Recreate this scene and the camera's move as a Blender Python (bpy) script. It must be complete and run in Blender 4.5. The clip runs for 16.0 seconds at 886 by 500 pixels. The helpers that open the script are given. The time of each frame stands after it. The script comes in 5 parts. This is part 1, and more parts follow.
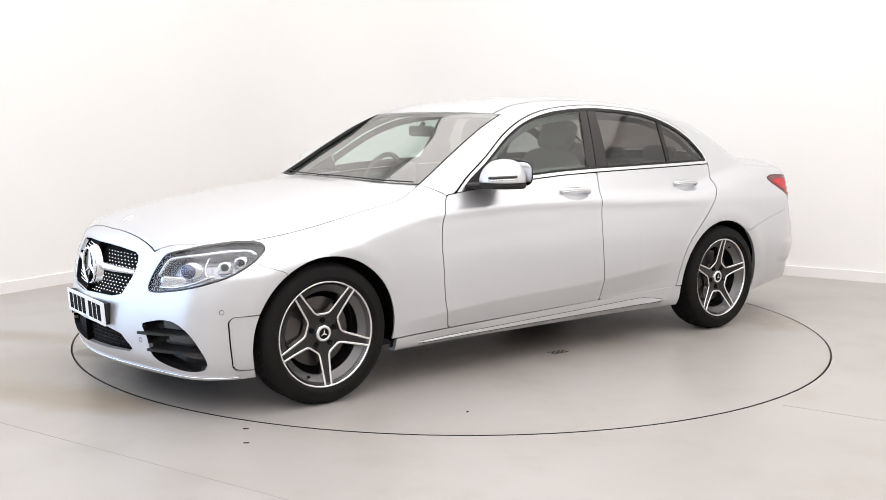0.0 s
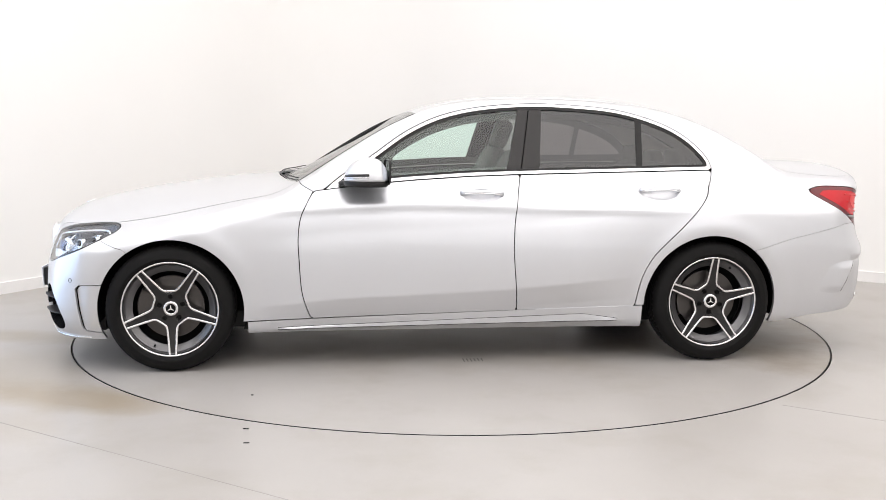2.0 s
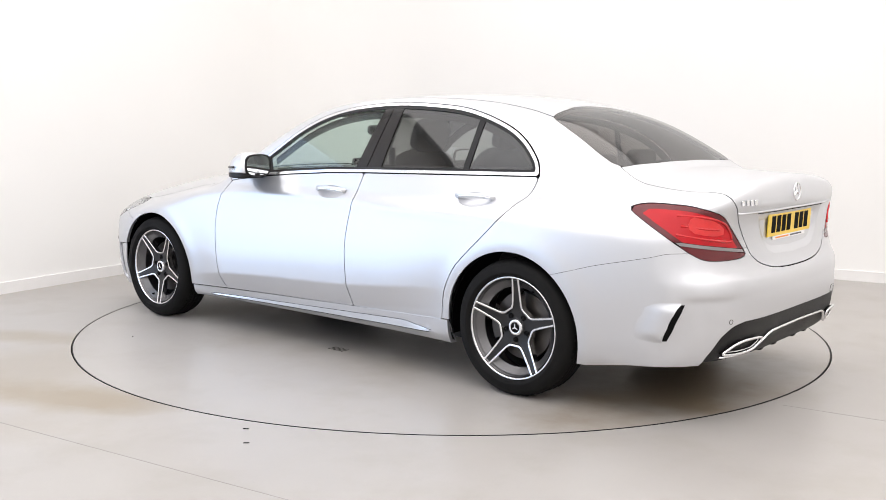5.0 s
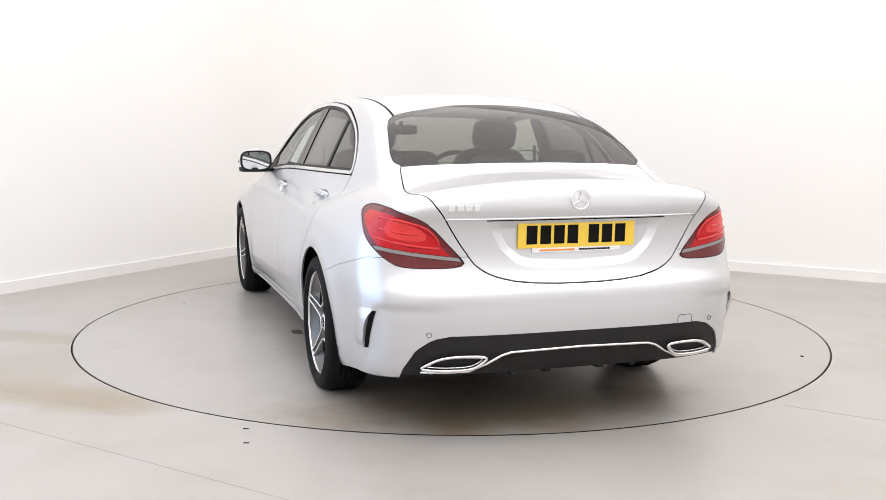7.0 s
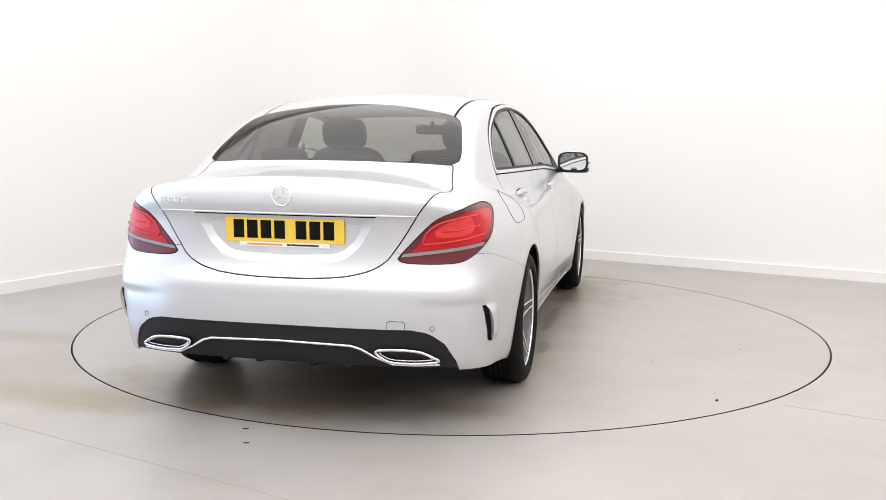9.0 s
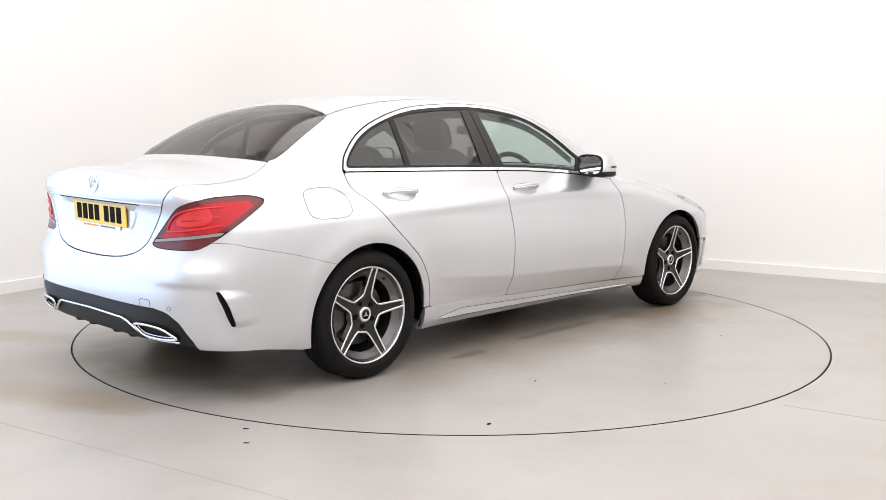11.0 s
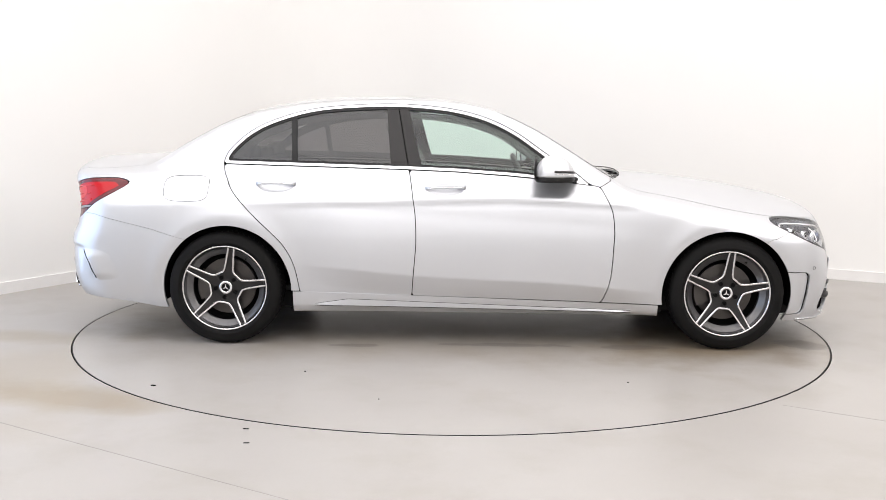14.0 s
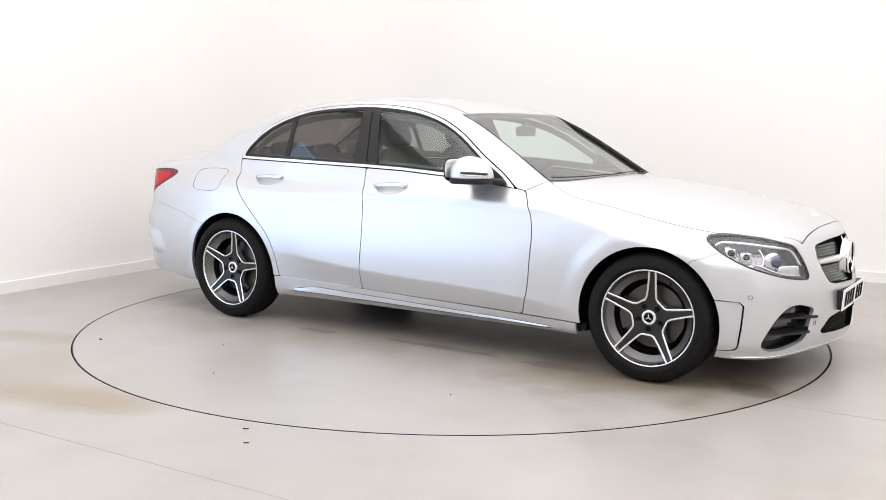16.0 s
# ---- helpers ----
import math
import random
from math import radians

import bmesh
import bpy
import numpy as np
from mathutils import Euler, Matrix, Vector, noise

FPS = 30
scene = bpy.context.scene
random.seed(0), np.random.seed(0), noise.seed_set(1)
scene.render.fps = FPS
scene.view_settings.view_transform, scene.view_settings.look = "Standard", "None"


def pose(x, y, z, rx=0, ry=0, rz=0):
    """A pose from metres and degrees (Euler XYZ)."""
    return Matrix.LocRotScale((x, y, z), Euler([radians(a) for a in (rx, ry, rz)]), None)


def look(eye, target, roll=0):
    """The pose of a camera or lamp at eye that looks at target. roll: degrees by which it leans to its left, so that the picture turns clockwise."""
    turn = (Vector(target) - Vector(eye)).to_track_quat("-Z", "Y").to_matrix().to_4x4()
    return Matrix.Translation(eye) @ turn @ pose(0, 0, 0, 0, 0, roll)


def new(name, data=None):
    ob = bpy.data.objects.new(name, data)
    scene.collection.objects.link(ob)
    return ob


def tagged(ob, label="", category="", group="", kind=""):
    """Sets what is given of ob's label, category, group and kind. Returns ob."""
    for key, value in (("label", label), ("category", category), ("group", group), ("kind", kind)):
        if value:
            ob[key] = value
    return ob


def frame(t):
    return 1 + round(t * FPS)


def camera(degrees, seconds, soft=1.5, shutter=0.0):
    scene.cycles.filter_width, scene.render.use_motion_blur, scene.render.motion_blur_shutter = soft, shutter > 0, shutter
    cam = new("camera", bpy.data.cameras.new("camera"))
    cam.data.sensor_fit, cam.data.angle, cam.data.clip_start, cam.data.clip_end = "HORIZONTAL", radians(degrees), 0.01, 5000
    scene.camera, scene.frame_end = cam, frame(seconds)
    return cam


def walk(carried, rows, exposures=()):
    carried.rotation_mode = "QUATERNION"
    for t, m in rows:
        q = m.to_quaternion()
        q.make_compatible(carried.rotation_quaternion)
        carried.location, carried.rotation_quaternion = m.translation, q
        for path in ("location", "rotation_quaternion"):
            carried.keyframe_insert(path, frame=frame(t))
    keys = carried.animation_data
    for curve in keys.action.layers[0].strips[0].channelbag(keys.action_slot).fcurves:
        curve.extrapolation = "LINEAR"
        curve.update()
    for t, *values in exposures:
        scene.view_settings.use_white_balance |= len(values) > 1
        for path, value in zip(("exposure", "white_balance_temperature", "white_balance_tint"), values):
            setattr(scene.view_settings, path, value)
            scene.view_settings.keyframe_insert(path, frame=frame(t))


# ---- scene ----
FOV = 48.54
cam = camera(FOV, 16.0, soft=0.7)
EYE = Vector((0.0, -6.140, 1.275))
AIM = EYE + Vector((-0.00829, 0.99143, -0.13037)) * 6.0
ROLL = 0.457
walk(cam, [(0.0, look(EYE, AIM, ROLL)), (16.0, look(EYE, AIM, ROLL))])

# heading of the turntable and the car on it, degrees
TURN = [(0.0, 218.04), (0.5, 210.53), (1.0, 202.52), (1.5, 194.98), (2.0, 187.28), (2.5, 179.84), (3.0, 171.82), (5.5, 132.54), (6.0, 124.50), (6.5, 117.03), (7.0, 108.91), (7.5, 101.36), (8.0, 93.24), (8.5, 85.75), (9.0, 77.68), (9.5, 70.13), (12.0, 30.72), (12.5, 23.18), (13.0, 14.87), (13.5, 7.20), (14.0, -0.89), (14.5, -8.52), (15.0, -16.94), (15.5, -24.38), (16.0, -32.59)]
CAR_OFF = (0.144, 0.220)   # car's middle on the turntable
RING = 2.255

# ---- world, light ----
world = bpy.data.worlds.new("world")
scene.world = world
world.use_nodes = True
world.node_tree.nodes["Background"].inputs[0].default_value = (0.9, 0.95, 1.0, 1)
world.node_tree.nodes["Background"].inputs[1].default_value = 0.3

CORNER = Vector((-1.25, 4.44, 0))          # where the two seen walls meet
U = Vector((0.492, 0.870, 0)).normalized()  # along the wall seen on one hand
V = Vector((0.870, -0.492, 0)).normalized()
ROOM_U, ROOM_V, ROOM_H = 15.0, 13.0, 4.2


def ceiling_lamp(u, v, su, sv, power, color=(1.0, 0.965, 0.93)):
    data = bpy.data.lights.new("ceiling_light", "AREA")
    data.shape, data.size, data.size_y, data.energy, data.color = "RECTANGLE", sv, su, power, color
    ob = new("ceiling_light", data)
    p = CORNER - U * u + V * v
    ob.matrix_world = Matrix.Translation((p.x, p.y, ROOM_H - 0.12)) @ Matrix.Rotation(math.atan2(V.y, V.x), 4, "Z")
    return ob


LIGHT = 0.885
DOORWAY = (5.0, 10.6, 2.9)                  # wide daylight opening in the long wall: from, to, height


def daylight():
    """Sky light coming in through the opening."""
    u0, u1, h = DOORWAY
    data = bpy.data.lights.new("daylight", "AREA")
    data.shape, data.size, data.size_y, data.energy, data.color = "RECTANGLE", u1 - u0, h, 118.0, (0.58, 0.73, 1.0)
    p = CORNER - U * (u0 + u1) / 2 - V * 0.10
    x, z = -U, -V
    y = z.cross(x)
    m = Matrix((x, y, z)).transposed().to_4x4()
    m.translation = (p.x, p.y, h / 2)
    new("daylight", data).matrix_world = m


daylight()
for u, cold, k in ((1.9, 0.0, 0.88), (5.55, 0.1, 1.12), (9.2, 0.25, 1.02), (12.85, 0.20, 0.85)):      # luminous stretch ceiling, row by row
    ceiling_lamp(u, ROOM_V / 2, 3.64, 12.4, 270 * k * LIGHT, (1.0 - 0.10 * cold, 0.952 - 0.005 * cold, 0.934 + 0.090 * cold))
scene.view_settings.exposure = 0.0


# ---- materials ----
def material(name):
    m = bpy.data.materials.new(name)
    m.use_nodes = True
    n = m.node_tree.nodes
    return m, n, m.node_tree.links, n["Principled BSDF"]


def plain(name, color, rough=0.5, metal=0.0, coat=0.0, vary=0.06, scale=6.0, bump=0.0, bump_scale=300.0, spec=0.5):
    """A paint, plastic or metal with slight variation in tone and gloss."""
    m, n, l, b = material(name)
    tc = n.new("ShaderNodeTexCoord")
    nz = n.new("ShaderNodeTexNoise")
    nz.inputs["Scale"].default_value, nz.inputs["Detail"].default_value = scale, 6.0
    l.new(tc.outputs["Object"], nz.inputs["Vector"])
    ramp = n.new("ShaderNodeMixRGB")
    ramp.inputs[1].default_value = (*[c * (1 - vary) for c in color], 1)
    ramp.inputs[2].default_value = (*[min(1, c * (1 + vary)) for c in color], 1)
    l.new(nz.outputs["Fac"], ramp.inputs[0])
    l.new(ramp.outputs[0], b.inputs["Base Color"])
    mr = n.new("ShaderNodeMapRange")
    mr.inputs[3].default_value, mr.inputs[4].default_value = rough * 0.85, min(1, rough * 1.15)
    l.new(nz.outputs["Fac"], mr.inputs[0])
    l.new(mr.outputs[0], b.inputs["Roughness"])
    b.inputs["Metallic"].default_value = metal
    b.inputs["Coat Weight"].default_value = coat
    b.inputs["Coat Roughness"].default_value = 0.04
    b.inputs["Specular IOR Level"].default_value = spec
    if bump:
        n2 = n.new("ShaderNodeTexNoise")
        n2.inputs["Scale"].default_value, n2.inputs["Detail"].default_value = bump_scale, 3.0
        l.new(tc.outputs["Object"], n2.inputs["Vector"])
        bp = n.new("ShaderNodeBump")
        bp.inputs["Strength"].default_value, bp.inputs["Distance"].default_value = bump, 0.002
        l.new(n2.outputs["Fac"], bp.inputs["Height"])
        l.new(bp.outputs[0], b.inputs["Normal"])
    return m


def glass(name, tint, base=0.075, rough=0.0):
    """Thin pane: tinted see-through with a mirror share by angle, alike from both sides."""
    m, n, l, b = material(name)
    n.remove(b)
    out = n["Material Output"]
    tr, gl, mix, lw = (n.new("ShaderNode" + k) for k in ("BsdfTransparent", "BsdfGlossy", "MixShader", "LayerWeight"))
    tr.inputs[0].default_value = (*tint, 1)
    gl.inputs["Roughness"].default_value = rough
    lw.inputs[0].default_value = 0.5
    po, ma = n.new("ShaderNodeMath"), n.new("ShaderNodeMath")
    po.operation, ma.operation = "POWER", "MULTIPLY_ADD"
    po.inputs[1].default_value, ma.inputs[1].default_value, ma.inputs[2].default_value = 5.0, 1 - base, base
    l.new(lw.outputs["Facing"], po.inputs[0]); l.new(po.outputs[0], ma.inputs[0]); l.new(ma.outputs[0], mix.inputs[0])
    l.new(tr.outputs[0], mix.inputs[1]); l.new(gl.outputs[0], mix.inputs[2])
    l.new(mix.outputs[0], out.inputs[0])
    return m


def paint_material():
    m, n, l, b = material("silver_paint")
    tc = n.new("ShaderNodeTexCoord")
    fl = n.new("ShaderNodeTexVoronoi")
    fl.inputs["Scale"].default_value = 420.0
    l.new(tc.outputs["Object"], fl.inputs["Vector"])
    nz = n.new("ShaderNodeTexNoise")
    nz.inputs["Scale"].default_value, nz.inputs["Detail"].default_value = 2.0, 5.0
    l.new(tc.outputs["Object"], nz.inputs["Vector"])
    a = n.new("ShaderNodeMixRGB")
    a.inputs[1].default_value, a.inputs[2].default_value = (0.622, 0.630, 0.654, 1), (0.628, 0.636, 0.660, 1)
    l.new(fl.outputs["Color"], a.inputs[0])
    l.new(a.outputs[0], b.inputs["Base Color"])
    mr = n.new("ShaderNodeMapRange")
    mr.inputs[3].default_value, mr.inputs[4].default_value = 0.31, 0.34
    l.new(nz.outputs["Fac"], mr.inputs[0]); l.new(mr.outputs[0], b.inputs["Roughness"])
    b.inputs["Metallic"].default_value = 0.75
    b.inputs["Coat Weight"].default_value, b.inputs["Coat Roughness"].default_value = 0.5, 0.05
    return m


def floor_material(name, rings):
    """Grey painted screed: cloudy tone, brown water stains, fine specks. rings: brown and darker patches on the
    turntable, mostly under the car.
    """
    m, n, l, b = material(name)
    tc = n.new("ShaderNodeTexCoord")

    def noise_at(scale, detail=6.0, rough=0.55):
        t = n.new("ShaderNodeTexNoise")
        t.inputs["Scale"].default_value, t.inputs["Detail"].default_value, t.inputs["Roughness"].default_value = scale, detail, rough
        l.new(tc.outputs["Object"], t.inputs["Vector"])
        return t.outputs["Fac"]

    def ramp(src, lo, hi):
        r = n.new("ShaderNodeMapRange")
        r.inputs[1].default_value, r.inputs[2].default_value = lo, hi
        l.new(src, r.inputs[0])
        return r.outputs[0]

    def mix(fac, a, c, k=1.0):
        x = n.new("ShaderNodeMixRGB")
        if k != 1.0:
            mm = n.new("ShaderNodeMath"); mm.operation = "MULTIPLY"; mm.inputs[1].default_value = k
            l.new(fac, mm.inputs[0]); fac = mm.outputs[0]
        l.new(fac, x.inputs[0])
        for i, v in ((1, a), (2, c)):
            if isinstance(v, tuple):
                x.inputs[i].default_value = (*v, 1)
            else:
                l.new(v, x.inputs[i])
        return x.outputs[0]

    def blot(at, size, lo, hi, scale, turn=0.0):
        """Soft patch broken up by noise, for stains and the turntable's darker patches."""
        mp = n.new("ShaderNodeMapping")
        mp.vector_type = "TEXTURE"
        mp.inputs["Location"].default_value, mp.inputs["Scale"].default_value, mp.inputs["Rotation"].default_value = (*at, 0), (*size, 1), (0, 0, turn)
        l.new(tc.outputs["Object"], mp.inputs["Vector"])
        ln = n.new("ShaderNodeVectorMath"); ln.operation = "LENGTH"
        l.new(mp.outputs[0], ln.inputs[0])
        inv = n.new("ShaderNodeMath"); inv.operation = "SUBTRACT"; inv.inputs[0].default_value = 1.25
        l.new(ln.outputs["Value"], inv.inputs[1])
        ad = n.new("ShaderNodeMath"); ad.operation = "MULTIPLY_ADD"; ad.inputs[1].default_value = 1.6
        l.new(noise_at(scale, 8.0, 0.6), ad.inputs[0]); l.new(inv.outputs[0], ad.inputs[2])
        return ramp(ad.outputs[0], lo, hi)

    base = mix(ramp(noise_at(0.7), 0.35, 0.65), (0.352, 0.332, 0.311), (0.390, 0.371, 0.350))
    base = mix(ramp(noise_at(2.3, 8.0, 0.6), 0.50, 0.68), base, (0.29, 0.265, 0.225), 0.35)
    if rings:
        # broad brown patches under and beside the car, then small darker ones
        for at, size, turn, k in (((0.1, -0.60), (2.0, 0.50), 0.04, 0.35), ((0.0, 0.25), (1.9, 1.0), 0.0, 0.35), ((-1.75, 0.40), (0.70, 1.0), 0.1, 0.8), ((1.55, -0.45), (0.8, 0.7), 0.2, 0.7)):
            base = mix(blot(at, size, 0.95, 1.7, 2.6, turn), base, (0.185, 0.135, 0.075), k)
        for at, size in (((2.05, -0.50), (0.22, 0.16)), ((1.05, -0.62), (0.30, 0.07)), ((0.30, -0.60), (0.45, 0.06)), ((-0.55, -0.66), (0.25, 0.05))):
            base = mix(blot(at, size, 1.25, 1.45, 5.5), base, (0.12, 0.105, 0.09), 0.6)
    else:
        for at, size, turn, k in (((-1.85, -1.75), (0.60, 0.20), -0.25, 0.7), ((-2.6, -0.50), (0.7, 0.16), -0.1, 0.5), ((-2.2, -1.2), (0.5, 0.5), 0.3, 0.35), ((-2.3, -2.3), (0.8, 0.3), 0.2, 0.3)):
            base = mix(blot(at, size, 0.85, 1.6, 1.7, turn), base, (0.25, 0.195, 0.12), k)
    base = mix(ramp(noise_at(90.0, 2.0), 0.66, 0.74), base, (0.26, 0.25, 0.24), 0.18)
    base = mix(ramp(noise_at(24.0, 4.0), 0.62, 0.8), base, (0.42, 0.41, 0.40), 0.10)
    l.new(base, b.inputs["Base Color"])
    mr = n.new("ShaderNodeMapRange")
    mr.inputs[3].default_value, mr.inputs[4].default_value = 0.26, 0.42
    l.new(noise_at(1.6), mr.inputs[0]); l.new(mr.outputs[0], b.inputs["Roughness"])
    bp = n.new("ShaderNodeBump")
    bp.inputs["Strength"].default_value, bp.inputs["Distance"].default_value = 0.12, 0.002
    l.new(noise_at(140.0, 3.0), bp.inputs["Height"]); l.new(bp.outputs[0], b.inputs["Normal"])
    return m


PAINT = paint_material()
WALL = plain("white_wall_paint", (0.86, 0.855, 0.84), 0.6, vary=0.015, scale=1.5, bump=0.15, bump_scale=120)
CEIL = plain("white_ceiling_paint", (0.85, 0.85, 0.84), 0.8, vary=0.02)
SKIRT = plain("white_skirting_gloss", (0.84, 0.83, 0.82), 0.35, vary=0.02)
FLOOR = floor_material("grey_screed", False)
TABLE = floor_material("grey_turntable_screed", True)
DARK = plain("black_recess", (0.006, 0.006, 0.006), 0.8, spec=0.1)
RUBBER = plain("tyre_rubber", (0.0085, 0.0082, 0.008), 0.7, spec=0.12, vary=0.2, scale=9, bump=0.3, bump_scale=220)
BLACK = plain("black_plastic", (0.011, 0.0105, 0.0105), 0.5, spec=0.3, vary=0.1, bump=0.2, bump_scale=500)
GLOSS = plain("gloss_black", (0.012, 0.012, 0.013), 0.08, coat=0.5)
CHROME = plain("chrome", (0.86, 0.86, 0.87), 0.1, metal=1.0, vary=0.03)
SATIN = plain("satin_aluminium", (0.80, 0.80, 0.81), 0.24, metal=1.0, vary=0.03)
ALLOY = plain("grey_alloy", (0.115, 0.112, 0.114), 0.32, metal=0.7, coat=0.4, vary=0.06)
ALLOYD = plain("dark_alloy", (0.012, 0.011, 0.011), 0.30, spec=0.35, vary=0.1)
BRIGHT = plain("machined_alloy", (0.74, 0.735, 0.735), 0.22, metal=1.0, vary=0.03)
IRON = plain("brake_iron", (0.075, 0.068, 0.064), 0.4, metal=0.7, vary=0.15, scale=30)
CLEAR = glass("windscreen_glass", (0.82, 0.91, 0.87), base=0.27)
GREEN = glass("side_glass", (0.80, 0.92, 0.87))
TINT = glass("privacy_glass", (0.37, 0.34, 0.31), base=0.07)
DARKTINT = glass("dark_privacy_glass", (0.285, 0.272, 0.272), base=0.085)
LENS = glass("lamp_lens", (0.93, 0.94, 0.95), base=0.04)
RED = plain("red_lamp", (0.46, 0.006, 0.012), 0.18, spec=0.35, vary=0.1, scale=20)
REDGUIDE = plain("red_light_guide", (0.52, 0.008, 0.012), 0.2, coat=0.2, vary=0.05)
REDBOWL = plain("red_reflector", (0.63, 0.030, 0.030), 0.35, vary=0.15, scale=40)
DEEPRED = plain("deep_red_lamp", (0.11, 0.005, 0.008), 0.25, coat=0.15)
LEATHER = plain("grey_leather", (0.055, 0.052, 0.050), 0.55, vary=0.1, bump=0.4, bump_scale=260)
TRIM = plain("cabin_plastic", (0.07, 0.07, 0.068), 0.6, vary=0.1, bump=0.3, bump_scale=300)
HEADLINER = plain("headliner_cloth", (0.74, 0.72, 0.68), 0.9, vary=0.05)
CARPET = plain("carpet", (0.03, 0.03, 0.03), 0.95)
YELLOW = plain("yellow_plate", (0.80, 0.55, 0.06), 0.35, vary=0.05)
WHITEP = plain("white_plate", (0.80, 0.80, 0.80), 0.35, vary=0.03)
ORANGE = plain("orange_print", (0.75, 0.28, 0.06), 0.5)
MIRROR = plain("mirror_glass", (0.85, 0.87, 0.88), 0.02, metal=1.0, vary=0.0)
BLUEL = plain("blue_lamp_coating", (0.16, 0.17, 0.24), 0.08, metal=0.9)
REFL = plain("lamp_reflector", (0.75, 0.76, 0.78), 0.14, metal=0.9)
LAMPGREY = plain("lamp_housing", (0.42, 0.42, 0.44), 0.2, metal=0.8)
CLEARBAR = plain("clear_bar", (0.27, 0.25, 0.25), 0.3, metal=0.2)
PILLAR = plain("pillar_black", (0.016, 0.0145, 0.014), 0.22, spec=0.35)


# ---- mesh helpers ----
def link(name, verts, faces, mat, parent=None, smooth=True, label="", normals=None):
    me = bpy.data.meshes.new(name)
    me.from_pydata([tuple(v) for v in verts], [], [tuple(f) for f in faces])
    me.materials.append(mat)
    if smooth:
        me.polygons.foreach_set("use_smooth", [True] * len(me.polygons))
    me.update()
    ob = new(name, me)
    if parent is not None:
        ob.parent = parent
    if label:
        tagged(ob, label)
    return ob


def part(name, bm, mat, parent, label="", smooth=False):
    """Links a bmesh as one mesh object under a thing or under a part."""
    me = bpy.data.meshes.new(name)
    bm.normal_update()
    bm.to_mesh(me)
    bm.free()
    me.materials.append(mat)
    if smooth:
        me.polygons.foreach_set("use_smooth", [True] * len(me.polygons))
        me.set_sharp_from_angle(angle=radians(38))
    ob = new(name, me)
    if parent is not None:
        ob.parent = parent
    if label:
        tagged(ob, label)
    return ob


def box_bm(size, at=(0, 0, 0), bevel=0.0, rot=None, seg=2, bm=None):
    bm = bm or bmesh.new()
    m = Matrix.Translation(at) @ (rot if rot else Matrix.Identity(4)) @ Matrix.Diagonal((*size, 1))
    r = bmesh.ops.create_cube(bm, size=1.0, matrix=m)
    if bevel:
        es = list({e for v in r["verts"] for e in v.link_edges})
        bmesh.ops.bevel(bm, geom=es, offset=bevel, segments=seg, affect="EDGES", profile=0.6)
    return bm


def lathe(profile, n=64, axis="y", a0=0.0, a1=2 * math.pi):
    """Turns (radius, along) pairs round the axis."""
    full = abs(a1 - a0 - 2 * math.pi) < 1e-6
    cols = n if full else n + 1
    vs, fs = [], []
    for i in range(cols):
        a = a0 + (a1 - a0) * i / n
        for r, h in profile:
            vs.append((r * math.cos(a), h, r * math.sin(a)) if axis == "y" else (r * math.cos(a), r * math.sin(a), h))
    k = len(profile)
    for i in range(n):
        j = (i + 1) % cols
        for q in range(k - 1):
            fs.append((i * k + q, i * k + q + 1, j * k + q + 1, j * k + q))
    return vs, fs


def prism(outline, h0, h1, place):
    """Closed outline (2D) between two depths; place(u, v, h) gives the point."""
    n = len(outline)
    vs = [place(u, v, h0) for u, v in outline] + [place(u, v, h1) for u, v in outline]
    fs = [tuple(range(n))[::-1], tuple(range(n, 2 * n))] + [(i, (i + 1) % n, n + (i + 1) % n, n + i) for i in range(n)]
    return vs, fs


def tube(points, radius, n=8, closed=False, flat=1.0, upv=(0, 0, 1)):
    """A round or flattened bar along points."""
    pts = [Vector(p) for p in points]
    vs, fs = [], []
    m = len(pts)
    for i, p in enumerate(pts):
        a = pts[(i - 1) % m] if closed or i else p
        b = pts[(i + 1) % m] if closed or i < m - 1 else p
        d = (b - a).normalized()
        s = d.cross(Vector(upv))
        s = s.normalized() if s.length > 1e-5 else Vector((0, 1, 0))
        t = s.cross(d)
        for k in range(n):
            c = 2 * math.pi * k / n
            vs.append(p + s * math.cos(c) * radius * flat + t * math.sin(c) * radius)
    for i in range(m if closed else m - 1):
        for k in range(n):
            j = (i + 1) % m
            fs.append((i * n + k, i * n + (k + 1) % n, j * n + (k + 1) % n, j * n + k))
    if not closed:
        fs += [tuple(range(n))[::-1], tuple(range((m - 1) * n, m * n))]
    return vs, fs


def join(*pieces):
    vs, fs = [], []
    for v, f in pieces:
        o = len(vs)
        vs += [tuple(p) for p in v]
        fs += [tuple(i + o for i in q) for q in f]
    return vs, fs


def spline(pts, n=8, closed=False):
    """Catmull-Rom through points of any dimension."""
    p = [np.array(q, float) for q in pts]
    m = len(p)
    out = []
    for i in range(m if closed else m - 1):
        a, b, c, d = (p[(i + k) % m] if closed else p[min(max(i + k, 0), m - 1)] for k in (-1, 0, 1, 2))
        for s in range(n):
            t = s / n
            out.append(0.5 * (2 * b + (c - a) * t + (2 * a - 5 * b + 4 * c - d) * t * t + (3 * b - a - 3 * c + d) * t ** 3))
    if not closed:
        out.append(p[-1])
    return np.array(out)


